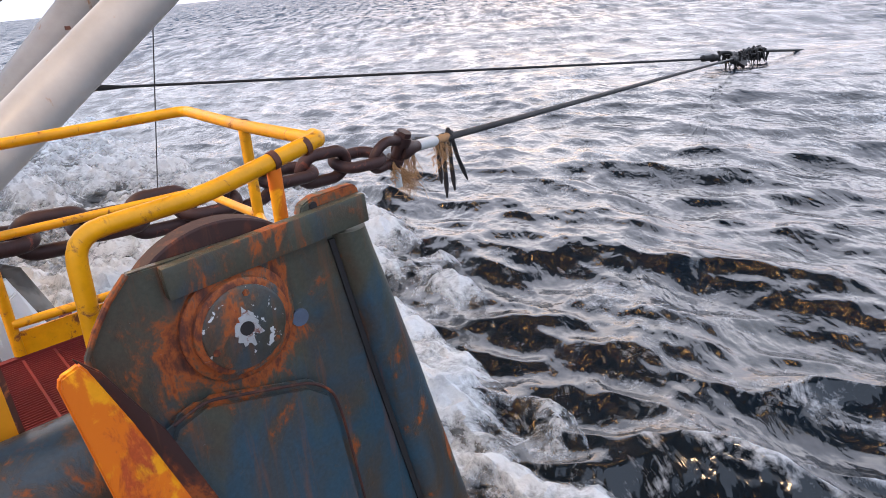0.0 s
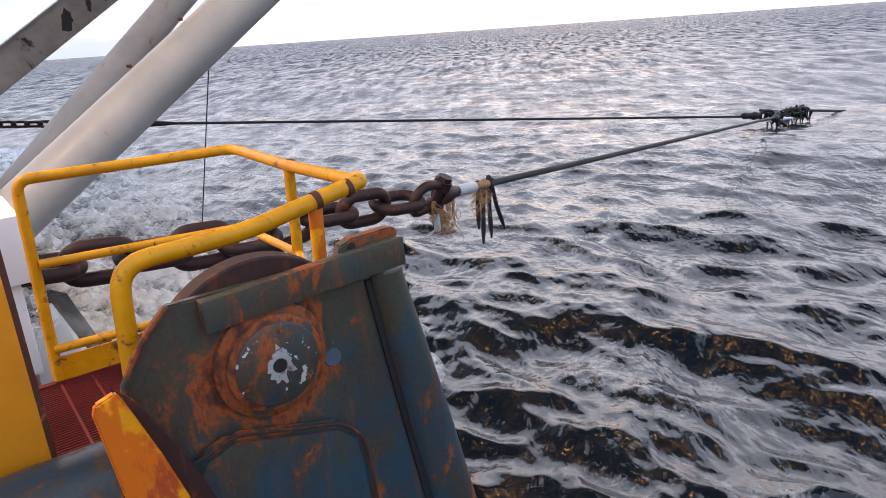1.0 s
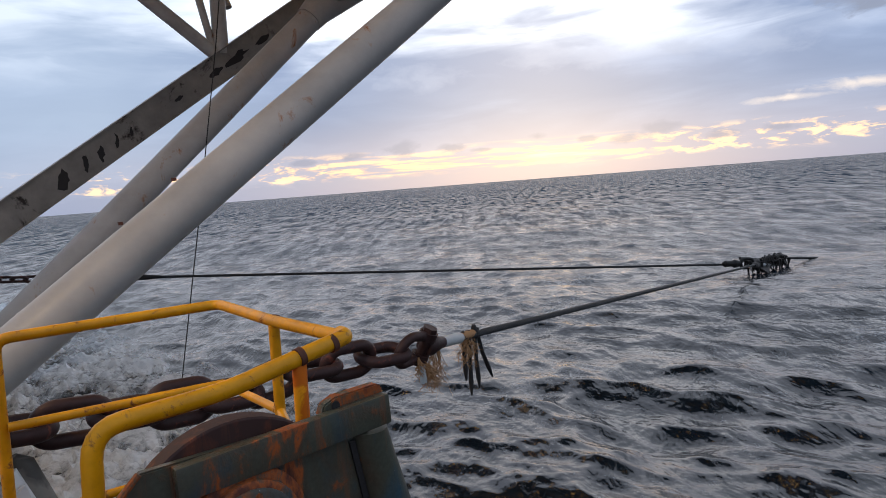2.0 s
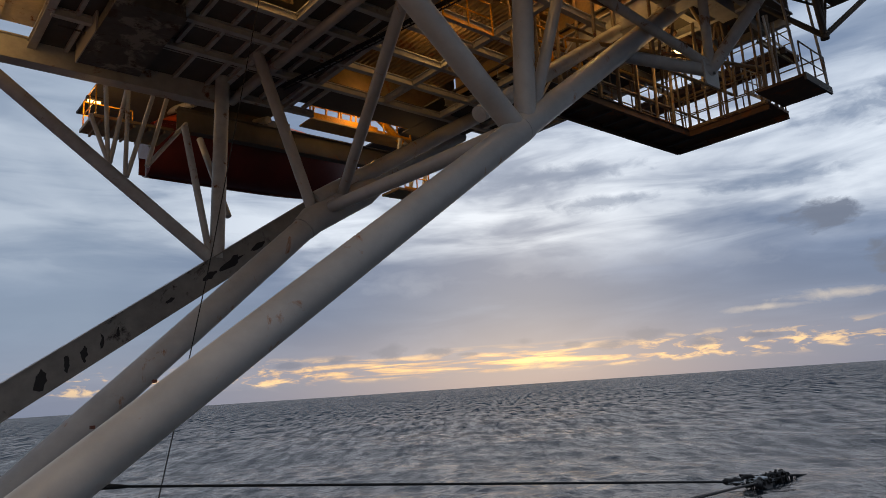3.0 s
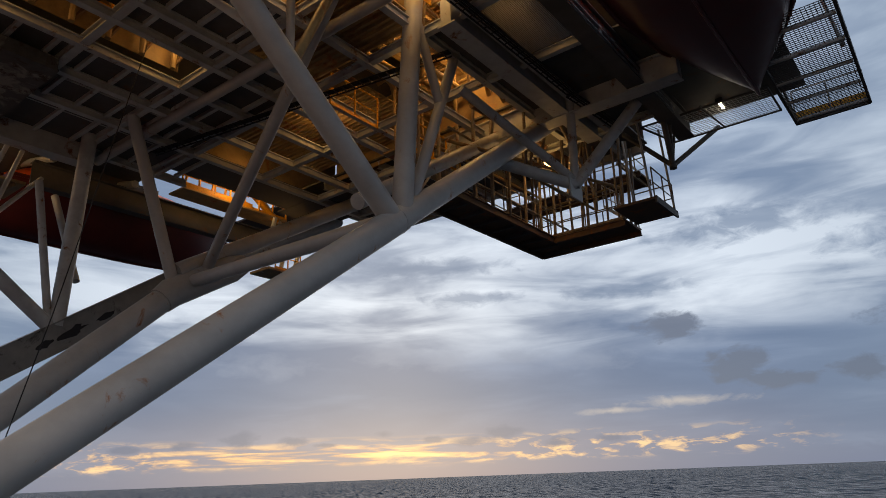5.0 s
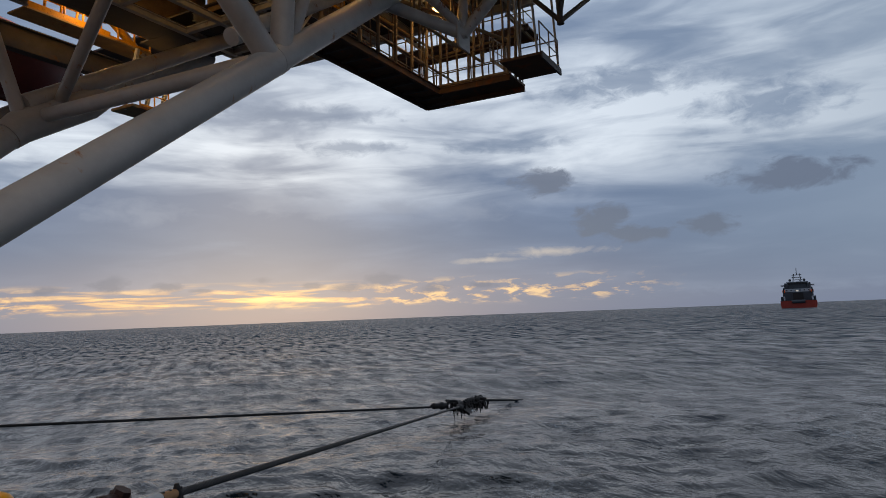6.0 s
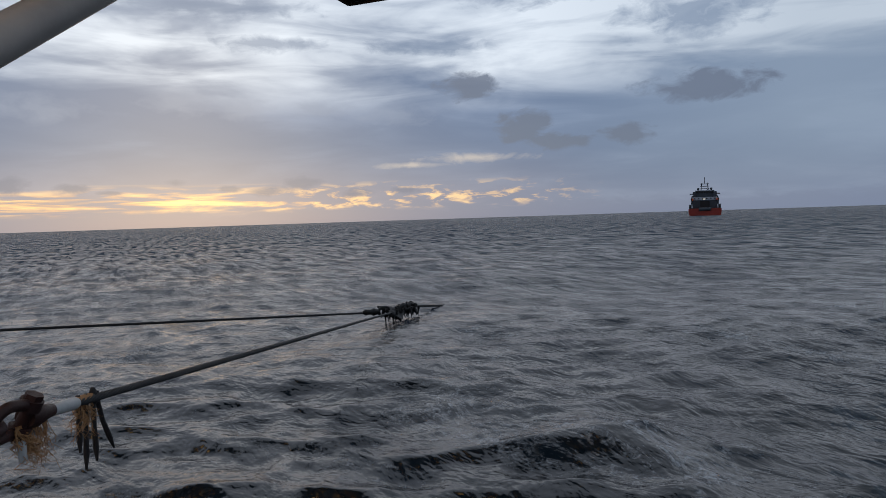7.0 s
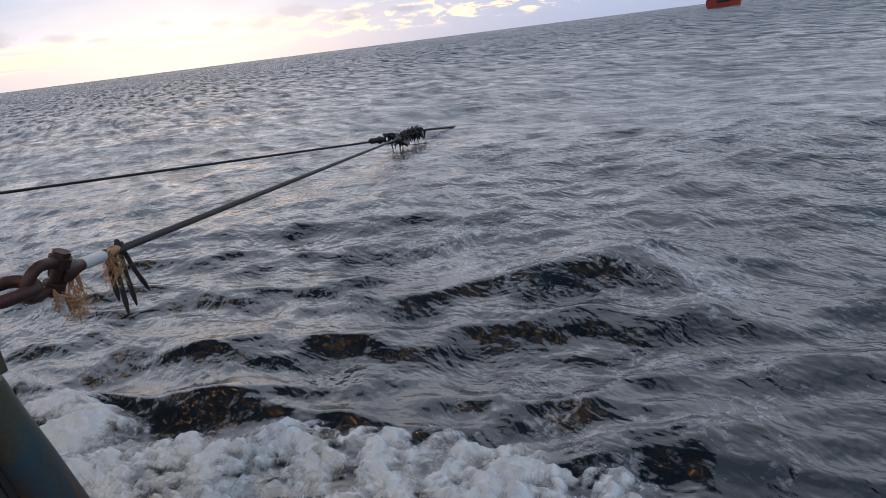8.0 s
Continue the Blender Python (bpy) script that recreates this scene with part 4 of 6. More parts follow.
for u, v in ((14.6, 11.9), (16.6, 11.9), (18.6, 11.9), (20.8, 10.7), (18.8, 10.7), (16.8, 10.7), (22.05, 8.2), (20.8, 8.1), (22.05, 10.2), (15.6, 11.9), (17.6, 11.9), (19.6, 11.9), (21.4, 11.9), (15.8, 10.7), (17.8, 10.7), (19.8, 10.7), (20.8, 9.4), (21.4, 8.1)):
    strut("hanger", plat, rig(u, v, PZ), rig(u - 0.15, v - 0.2, 15.5), 0.055, BROWN, seg=8)
step = thing("stair_landing", rig(20.4, 7.2, 12.9), "small dark landing with stair beside the hanging platform", "landing")
part("floor_plate", box(rig(20.6, 7.25, 12.5), (1.9, 1.4, 0.08)), FLOORRUST, step, smooth=False)
part("edge_channel", box(rig(20.6, 6.55, 12.45), (1.9, 0.06, 0.22)), DARK, step, smooth=False)
for u, v in ((21.5, 6.6), (21.5, 7.9), (19.7, 6.7)):
    strut("hanger", step, rig(u, v, 12.5), rig(u - 0.5, v, 15.4), 0.04, GREY, seg=8)
RL = "thin grey steel handrail round the hanging platform"
railing("handrail", [rig(14.5, 10.8, PZ), rig(20.7, 10.8, PZ), rig(20.7, 8.1, PZ)], RL, BROWN, r=0.024, group="platform rails")
railing("handrail", [rig(14.5, 11.93, PZ), rig(22.08, 11.93, PZ), rig(22.08, 8.1, PZ)], RL, BROWN, r=0.024, group="platform rails")
railing("handrail", [rig(21.5, 7.9, 12.5), rig(21.5, 6.6, 12.5), rig(19.7, 6.6, 12.5)], RL, BROWN, r=0.024, group="platform rails")
strut("cross_pipe", plat, rig(14.5, 10.7, 13.9), rig(21.5, 8.3, 13.9), 0.06, OCHRE, seg=10)
strut("cross_pipe", plat, rig(15.5, 12.0, 14.6), rig(21.8, 11.6, 14.5), 0.05, OCHRE, seg=10)
strut("cross_pipe", plat, rig(16.5, 8.2, 14.8), rig(21.9, 9.5, 14.2), 0.05, OCHRE, seg=10)
strut("cross_pipe", plat, rig(14.6, 11.9, 12.6), rig(16.6, 11.9, 15.2), 0.04, GREY, seg=8)
railing("handrail", [rig(22.1, 9.3, 13.6), rig(21.2, 8.2, 12.6)], RL, GREY, h=0.9, r=0.022, spacing=0.35, group="platform rails")
for k in range(7):
    u = 16.4 + 0.8 * k
    strut("hanger", plat, rig(u, 9.2 + 0.3 * (k % 3), 13.2 + 0.3 * (k % 2)), rig(u - 0.2, 9.0, 15.6), 0.05, BROWN, seg=8)
strut("cross_pipe", plat, rig(15.6, 9.6, 13.3), rig(21.4, 9.4, 13.4), 0.05, OCHRE, seg=10)

# outer walkway that hangs beyond the apron's edge
outer = thing("outer_walkway", rig(24.6, 14, 15.5), "narrow rusty walkway slung outside the deck edge", "walkway")
part("floor_plate", box(rig(24.65, 11.9, 15.45), (1.1, 6.8, 0.07)), FLOORRUST, outer, smooth=False)
for u in (24.1, 25.2):
    part("edge_channel", add_ibeam(bmesh.new(), rig(u, 8.5, 15.42), rig(u, 15.3, 15.42), 0.24, 0.1), FLOORRUST, outer, smooth=False)
for k in range(4):
    part("bracket", add_ibeam(bmesh.new(), rig(22.3, 8.7 + 2.1 * k, 15.35), rig(25.2, 8.7 + 2.1 * k, 15.35), 0.18, 0.09, 0.02, 0.02), OCHRE, outer, smooth=False)
railing("handrail", [rig(22.6, 8.6, 15.5), rig(25.1, 8.6, 15.5), rig(25.1, 15.2, 15.5)], "thin ochre handrail of the outer walkway", OCHRE, r=0.026, group="platform rails")
for k in range(8):
    v = 8.3 + 0.45 * k
    strut("hanger", plat, rig(20.9 + 0.12 * (k % 3), v, PZ + 0.1), rig(20.2 + 0.25 * (k % 2), v - 0.3, 15.5), 0.04, BROWN, seg=8)
for v, z in ((10.72, 13.0), (11.92, 13.9), (10.72, 14.4)):
    strut("cross_pipe", plat, rig(14.6, v, z), rig(21.9, v, z + 0.05), 0.04, BROWN, seg=8)
strut("cross_pipe", plat, rig(22.05, 11.9, 14.2), rig(22.05, 8.2, 14.3), 0.045, OCHRE, seg=8)
part("ceiling_pipe", tube([rig(15.2, 10.2, 15.2), rig(21.8, 9.8, 15.2)], 0.12, 12), FLOORRUST, plat)
part("ceiling_pipe", tube([rig(15.2, 12.6, 15.1), rig(22.2, 12.4, 15.1)], 0.09, 12), FLOORRUST, plat)

# struts of the deck's corner
corner = thing("corner_bracing", rig(17.5, 8.2, 12.6), "grey tubular bracing that meets in a node below the deck corner", "bracing")
node = rig(17.1, 8.0, 12.5)
strut("brace", corner, node, rig(16.7, 7.7, 15.1), 0.13, GREY)
strut("brace", corner, node, rig(17.9, 5.9, 15.1), 0.17, GREY)
strut("brace", corner, node, rig(14.6, 9.4, 12.9), 0.17, GREY)
strut("brace", corner, node + ZX * 0.15, rig(13.2, 9.2, 14.4), 0.13, GREY)
part("node_plate", prism([(-0.35, -0.45), (0.35, -0.45), (0.4, 0.25), (-0.4, 0.25)], node, 0.05, UX, ZX, VX), GREY, corner)
outrig = thing("outrigger_bracing", rig(20.6, 6.2, 13.8), "dark pointed outrigger frame at the deck edge", "bracing")
tip = rig(20.2, 6.05, 13.6)
for q, r in ((rig(19.0, 5.8, 15.2), 0.09), (rig(19.4, 5.7, 15.2), 0.07), (rig(22.4, 5.0, 15.5), 0.08), (rig(19.6, 7.3, 14.9), 0.08), (rig(20.6, 5.9, 15.3), 0.04)):
    strut("brace", outrig, tip, q, r, DARK, seg=10)
part("foot", tube([tip - ZX * 0.1, tip + ZX * 0.1], 0.12, 12), DARK, outrig)


# ---- safety net and side walkway ----
def mesh_panel(parent, corners, pitch, r, mat, name="wire_mesh"):
    a, b, c, d = (Vector(p) for p in corners)
    bm = bmesh.new()
    n, m = max(2, int((b - a).length / pitch)), max(2, int((d - a).length / pitch))
    for k in range(n + 1):
        add_tube(bm, [a.lerp(b, k / n), d.lerp(c, k / n)], r, 4, False)
    for k in range(m + 1):
        add_tube(bm, [a.lerp(d, k / m), b.lerp(c, k / m)], r, 4, False)
    return part(name, bm, mat, parent, kind="stuff")


net = thing("safety_net", rig(21.4, 4.6, 15.2), "wire safety net on a dark frame outside the deck edge", "safety net")
NC = [rig(19.9, 6.8, 15.1), rig(21.7, 6.3, 15.1), rig(22.2, 3.0, 15.3), rig(20.4, 3.0, 15.3)]
mesh_panel(net, NC, 0.13, 0.008, GREY)
for a, b in zip(NC, NC[1:] + NC[:1]):
    strut("frame_bar", net, a, b, 0.035, DARK, seg=8)
strut("frame_bar", net, rig(20.0, 4.9, 15.2), rig(22.0, 4.7, 15.2), 0.03, DARK, seg=8)

side_walk = thing("side_walkway", rig(20.6, 1.7, 15.0), "narrow walkway with mesh floor and yellow edge beside the boat", "walkway")
part("edge_beam", box(rig(22.85, 1.7, 15.0), (0.08, 2.1, 0.16)), DARK, side_walk, smooth=False)
part("kick_plate", box(rig(22.8, 1.7, 15.22), (0.03, 2.0, 0.22)), YELLOW, side_walk, smooth=False)
for v in (0.65, 2.72):
    part("edge_beam", box(rig(19.5, v, 15.0), (6.7, 0.08, 0.16)), DARK, side_walk, smooth=False)
mesh_panel(side_walk, [rig(16.5, 0.65, 15.0), rig(22.8, 0.65, 15.0), rig(22.8, 2.72, 15.0), rig(16.5, 2.72, 15.0)], 0.1, 0.012, DARK, "floor_mesh")
for k in range(5):
    part("cross_bar", box(rig(17.2 + k * 1.35, 1.7, 14.98), (0.07, 2.0, 0.1)), GREY, side_walk, smooth=False)
railing("handrail", [rig(16.5, 0.68, 15.05), rig(22.8, 0.68, 15.05), rig(22.8, 2.7, 15.05)], "grey steel handrail round the side walkway", GREY, r=0.025, spacing=1.3, group="platform rails")
strut("stay", side_walk, rig(22.6, 2.7, 15.0), rig(19.5, 2.9, 17.5), 0.05, GREY, seg=8)
strut("stay", side_walk, rig(19.0, 0.8, 15.0), rig(17.0, 1.2, 17.5), 0.05, GREY, seg=8)


# ---- lifeboats ----
def lifeboat(stern_u, bow_u, v, keel_z, half, depth, label, sharp):
    ob = thing("lifeboat", rig(stern_u, v, keel_z), label, "lifeboat", "lifeboats")
    bm = bmesh.new()
    rows = []
    L = bow_u - stern_u
    n = 24
    for i in range(n + 1):
        s = i / n
        fore = max(0.0, (s - 0.45) / 0.55)
        w = half * (0.72 + 0.28 * min(1, s / 0.35)) * max(0.012, 1 - fore ** sharp)
        keel = keel_z + 0.25 * depth * fore ** 2.5
        row = []
        for k in range(15):
            q = (k - 7) / 7
            y = w * math.copysign(abs(q) ** 0.8, q)
            z = keel + (keel_z + depth - keel) * abs(q) ** 2.3
            row.append(bm.verts.new(rig(stern_u + s * L, v + y, z)))
        rows.append(row)
    for r0, r1 in zip(rows, rows[1:]):
        for k in range(14):
            bm.faces.new((r0[k], r0[k + 1], r1[k + 1], r1[k]))
    bm.faces.new(rows[0])
    part("boat_hull", bm, LIFERED, ob)
    part("keel", tube([rig(stern_u + 0.1, v, keel_z - 0.02), rig(stern_u + 0.5 * L, v, keel_z - 0.02), rig(stern_u + 0.8 * L, v, keel_z + 0.03 * depth), rig(bow_u, v, keel_z + 0.25 * depth)], 0.05, 8), LIFERED, ob)
    for s in (-1, 1):
        part("fender", tube([rig(stern_u + L * t, v + s * half * (0.74 + 0.28 * min(1, t / 0.35)) * (1 - max(0, (t - 0.45) / 0.55) ** sharp), keel_z + depth) for t in (0, 0.15, 0.35, 0.5, 0.7, 0.85, 0.95, 1.0)], 0.07, 8), LIFERED, ob)
    bm = bmesh.new()
    rows = []
    for i in range(13):
        s = i / 12
        w = half * 0.92 * max(0.05, 1 - abs(2 * s - 0.9) ** 3.5)
        rows.append([bm.verts.new(rig(stern_u + 0.15 + s * (L - 0.6), v + w * math.cos(math.pi * k / 10), keel_z + depth + 1.35 * (w / half) * math.sin(math.pi * k / 10) ** 0.7)) for k in range(11)])
    for r0, r1 in zip(rows, rows[1:]):
        for k in range(10):
            bm.faces.new((r0[k], r0[k + 1], r1[k + 1], r1[k]))
    part("canopy", bm, LIFEORANGE, ob)
    part("rudder", box(rig(stern_u - 0.15, v, keel_z + 0.35), (0.25, 0.06, 0.7), bevel=0.02), LIFERED, ob)
    return ob


lifeboat(8.3, 18.5, 27, 13.55, 1.7, 1.9, "dark red lifeboat hull with an orange canopy hanging from davits", 2.4)
lifeboat(9.4, 19.5, 3.1, 14.5, 1.95, 0.75, "dark red lifeboat hull with a sharp keel, stowed overhead", 2.2)
davit = thing("davit", rig(10, 24.5, 15), "grey steel davit frame over the lifeboat", "davit")
for u in (9.0, 12.0):
    strut("arm", davit, rig(u, 23.8, 15.6), rig(u, 27.0, 16.4), 0.14, GREY)
strut("post", davit, rig(9.3, 24, 14.3), rig(9.75, 22.5, 11.0), 0.12, GREY)
part("cross_girder", add_ibeam(bmesh.new(), rig(8.5, 24.2, 15.0), rig(19, 24.2, 15.0), 0.9, 0.4), DARK, davit, smooth=False)
part("deck_plate", box(rig(9.3, 24.8, 16.2), (6.6, 7.0, 0.08)), DARK, davit, smooth=False)

part("deck_plate", box(rig(19.4, 24.4, 16.2), (2.8, 6.2, 0.08)), DARK, davit, smooth=False)
part("hanger_plate", box(rig(11.3, 25.0, 15.5), (4.6, 0.06, 1.3)), DARK, davit, smooth=False)

# muster platform with lamp, beside the boat
mus = thing("muster_platform", rig(6, 23.5, 13.8), "small lamplit yellow platform on splayed struts", "platform")
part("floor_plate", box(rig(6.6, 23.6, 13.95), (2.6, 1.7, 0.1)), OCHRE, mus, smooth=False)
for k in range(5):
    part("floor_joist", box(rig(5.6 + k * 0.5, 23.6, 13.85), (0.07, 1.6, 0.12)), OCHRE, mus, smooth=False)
for a, b in (((5.2, 22.6, 13.9), (5.75, 22.5, 12.35)), ((5.6, 22.5, 15.0), (5.75, 22.5, 12.35)), ((6.3, 22.5, 15.2), (5.8, 22.5, 12.3)),
             ((6.3, 22.5, 15.2), (6.25, 22.4, 11.9)), ((7.5, 22.5, 16.5), (6.3, 22.4, 11.9)), ((7.6, 22.5, 15.1), (6.95, 22.5, 12.4)), ((8.6, 23.5, 14.6), (6.95, 22.5, 12.4))):
    strut("strut", mus, rig(*a), rig(*b), 0.075, GREY, seg=10)
railing("handrail", [rig(7.0, 24.4, 14.0), rig(5.4, 24.4, 14.0), rig(5.4, 22.8, 14.0)], "yellow handrail of the muster platform", YELLOW, r=0.025, spacing=0.8, group="platform rails")
far_walk = thing("far_walkway", rig(15, 21.8, 15.4), "yellow lamplit walkway behind the truss", "walkway")
part("floor_plate", box(rig(15.5, 22.6, 15.3), (5.0, 1.0, 0.06)), OCHRE, far_walk, smooth=False)
strut("brace", far_walk, rig(15.0, 22.3, 17.0), rig(17.6, 22.3, 15.2), 0.14, YELLOW)
strut("brace", far_walk, rig(16.2, 22.3, 16.4), rig(17.9, 22.3, 15.1), 0.09, GREY)
part("kick_plate", box(rig(14.6, 22.15, 15.45), (3.2, 0.03, 0.22)), YELLOW, far_walk, smooth=False)
for k in range(5):
    strut("stile", far_walk, rig(13.3 + k * 0.6, 22.6, 15.3), rig(13.5 + k * 0.6, 22.6, 16.9), 0.05, YELLOW, seg=8)
for k in range(3):
    strut("cross_rail", far_walk, rig(13.2, 22.7, 15.8 + 0.33 * k), rig(16.4, 22.7, 15.8 + 0.33 * k), 0.045, YELLOW, seg=8)
railing("handrail", [rig(13.0, 22.2, 15.35), rig(18.0, 22.2, 15.35)], "yellow handrail of the far walkway", YELLOW, r=0.04, spacing=0.7, group="platform rails")
low_lamp = thing("hanging_stage", rig(17.4, 22, 12.7), "little yellow lamplit stage hanging below the far beam", "stage")
part("floor_plate", box(rig(17.5, 22, 12.75), (1.8, 1.2, 0.1)), OCHRE, low_lamp, smooth=False)
for u in (16.7, 17.6, 18.3):
    strut("hanger", low_lamp, rig(u, 22, 12.7), rig(u + 0.2, 21.5, 15.0), 0.09, GREY, seg=8)
railing("handrail", [rig(17.0, 21.5, 12.8), rig(18.3, 21.5, 12.8)], "yellow handrail of the little stage", YELLOW, r=0.03, spacing=0.6, group="platform rails")
inner_walk = thing("inner_walkway", rig(15, 13, 15.2), "yellow-railed walkway under the lit bays", "walkway")
part("floor_plate", box(rig(16.0, 12.8, 14.3), (3.0, 0.9, 0.06)), OCHRE, inner_walk, smooth=False)
for u in (14.6, 16.0, 17.4):
    strut("hanger", inner_walk, rig(u, 12.8, 14.3), rig(u, 12.8, 16.5), 0.04, OCHRE, seg=8)
railing("handrail", [rig(14.5, 12.4, 14.35), rig(17.5, 12.4, 14.35)], "yellow handrail of the inner walkway", YELLOW, r=0.035, spacing=0.7, group="platform rails")
railing("handrail", [rig(9.0, 8.6, 15.6), rig(11.2, 8.6, 15.6)], "yellow handrail of the inner walkway", YELLOW, r=0.03, spacing=0.8, group="platform rails")
railing("handrail", [rig(12.0, 13.0, 14.9), rig(14.0, 13.0, 14.9)], "yellow handrail of the inner walkway", YELLOW, r=0.03, spacing=1.0, group="platform rails")

# stowage box and outer deck on the far side
crate = thing("stowage_box", rig(5, 18.7, 15), "weathered white box hanging under the deck", "box")
part("body", box(rig(5.2, 18.6, 14.82), (1.7, 4.0, 0.34), bevel=0.03), PEELED, crate)
part("bottom_plate", box(rig(5.2, 18.6, 14.62), (1.74, 4.04, 0.05)), PEELED, crate, smooth=False)
part("end_plate", box(rig(4.33, 19.6, 15.1), (0.06, 2.2, 1.0)), WHITE, crate, smooth=False)
far_deck = thing("outer_deck", rig(2.5, 22.5, 16), "pale underside of an outer deck with ribs", "deck", kind="structure")
part("plate", box(rig(0.6, 20.55, 16.06), (7.2, 2.7, 0.08)), BEIGE, far_deck, smooth=False)
for k in range(6):
    part("rib", box(rig(-2.4 + k * 1.2, 20.55, 15.93), (0.1, 2.66, 0.18)), BEIGE, far_deck, smooth=False)


# ---- lamps ----
def flood_lamp(at, power, glow=None, colour=(1.0, 0.56, 0.17), label="glowing sodium flood lamp in a dark housing", aim=ZX * -1):
    ob = thing("flood_lamp", at, label, "lamp", "flood lamps")
    part("housing", box(at + ZX * 0.1, (0.5, 0.22, 0.14), bevel=0.03), BLACK, ob)
    part("tube", tube([at - UX * 0.2, at + UX * 0.2], 0.045, 10), glow or LAMPGLOW, ob)
    lamp = new("lamp_light", bpy.data.lights.new("lamp_light", "POINT"))
    lamp.data.energy, lamp.data.color, lamp.data.shadow_soft_size = power, colour, 0.5
    lamp.location = at - ZX * 0.16
    return ob


flood_lamp(rig(5.6, 23.9, 14.9), 160)
flood_lamp(rig(3.75, 14.85, 16.2), 45)
flood_lamp(rig(8.3, 14.85, 16.2), 50)
flood_lamp(rig(7.7, 9.9, 16.5), 120)
flood_lamp(rig(10.2, 8.2, 16.6), 120)
flood_lamp(rig(12.8, 6.5, 16.4), 60)
flood_lamp(rig(15.5, 10.3, 17.0), 200)
flood_lamp(rig(13.6, 15.2, 15.9), 45)
flood_lamp(rig(13.0, 11.2, 17.3), 200)
flood_lamp(rig(15.0, 21.6, 16.4), 160)
flood_lamp(rig(17.6, 21.2, 13.9), 30)
flood_lamp(rig(18.6, 9.6, 14.2), 65)
flood_lamp(rig(11.75, 9.8, 15.15), 12)
flood_lamp(rig(1.8, 15.2, 16.2), 110)
flood_lamp(rig(1.2, 20.0, 15.2), 80)
flood_lamp(rig(20.6, 4.4, 15.3), 6, WHITEGLOW, (1.0, 0.85, 0.62), "glowing white tube lamp under the deck edge")
mast = thing("lamp_post", rig(-2.9, 5.5, 2.74), "grey steel lamp post on the bow deck", "lamp post")
part("pole", tube([rig(-2.9, 5.5, 2.74), rig(-2.9, 5.5, 8.7), rig(-2.5, 5.5, 8.72)], 0.07, 12), GREY, mast)
flood_lamp(rig(-2.5, 5.5, 8.45), 480, None, (1.0, 0.70, 0.38))

# ---- tag line ----
line = thing("tag_line", rig(7.45, 15, 15.3), "thin black line hanging from the deck to the water", "line")
part("rope", tube([rig(7.45, 15, 15.35), rig(6.12, 15, 8.0), rig(5.32, 15, 4.15), rig(4.35, 15, -0.3)], 0.013, 6), BLACK, line)


# ---- tow gear ----
def add_link(bm, centre, along, across, d, length=6.0, width=3.6, seg=8, n=20):
    """One stud-less link: a stadium-shaped ring of round bar."""
    c = Vector(centre)
    R, straight = (width - 1) / 2 * d, (length - width) / 2 * d
    pts = []
    for k in range(n):
        a = 2 * math.pi * k / n
        pts.append(c + along * (math.cos(a) * R + math.copysign(straight, math.cos(a))) + across * math.sin(a) * R)
    normal = along.cross(across)
    rings = []
    for i, p in enumerate(pts):
        t = (pts[(i + 1) % n] - pts[i - 1]).normalized()
        o = t.cross(normal).normalized()
        rings.append([bm.verts.new(p + (o * math.cos(b) + normal * math.sin(b)) * d / 2) for b in (2 * math.pi * j / seg for j in range(seg))])
    for i in range(n):
        r0, r1 = rings[i], rings[(i + 1) % n]
        for j in range(seg):
            bm.faces.new((r0[j], r0[(j + 1) % seg], r1[(j + 1) % seg], r1[j]))
    return bm


def chain(name, pts, d, label, mat, twist=0.3, seg=10, n=24, pitch=4.05, length=6.0):
    pts = [Vector(p) for p in pts]
    ob = thing(name, pts[0], label, "chain", "tow chains")
    lens = [(b - a).length for a, b in zip(pts, pts[1:])]
    pitch, s, k = pitch * d, 0.0, 0
    total = sum(lens)
    while s < total:
        q, i = s, 0
        while q > lens[i]:
            q -= lens[i]
            i += 1
        ax = bar_axes(pts[i], pts[i + 1])
        p = pts[i].lerp(pts[i + 1], q / lens[i])
        a = twist + (math.pi / 2 if k % 2 else 0) + 0.12 * math.sin(k * 2.1)
        part("link", add_link(bmesh.new(), p, ax[0], ax[1] * math.cos(a) + ax[2] * math.sin(a), d, length, seg=seg, n=n), mat, ob)
        s += pitch
        k += 1
    return ob


PLATE_AT = rig(28.2, 14.0, 0.42)
chain("tow_chain", [rig(0.1, 5, 3.24), rig(0.88, 5, 3.15), rig(2.05, 5, 3.06), rig(2.46, 5, 3.12), rig(3.55, 5, 3.06)], 0.104, "heavy rust-brown tow chain of thick links", CHAIN, 1.32, 14, 32, 3.4, 5.3)
SH = rig(3.62, 5, 3.05)
way = (PLATE_AT - rig(4.0, 5, 3.03)).normalized()
wax = bar_axes(SH, SH + way)
shackle = thing("bow_shackle", SH, "big rust-brown shackle with a heavy pin joining chain and wire", "shackle")
bm = bmesh.new()
sd = (wax[2] * 0.9 + wax[1] * 0.43).normalized()
pts = [SH + way * 0.16 + sd * 0.115, SH - way * 0.04 + sd * 0.135] + [SH - way * (0.10 + 0.15 * math.sin(a)) + sd * 0.14 * math.cos(a) for a in (math.pi * k / 10 for k in range(0, 11))] + [SH - way * 0.04 - sd * 0.135, SH + way * 0.16 - sd * 0.115]
part("bow", add_tube(bm, pts, 0.046, 14), CHAIN, shackle)
for s in (-1, 1):
    part("eye", tube([SH + way * 0.15 + sd * (s * 0.115 - 0.045), SH + way * 0.15 + sd * (s * 0.115 + 0.045)], 0.088, 18), CHAIN, shackle)
part("pin", tube([SH + way * 0.15 - sd * 0.19, SH + way * 0.15 + sd * 0.18], 0.048, 16), CHAIN, shackle)
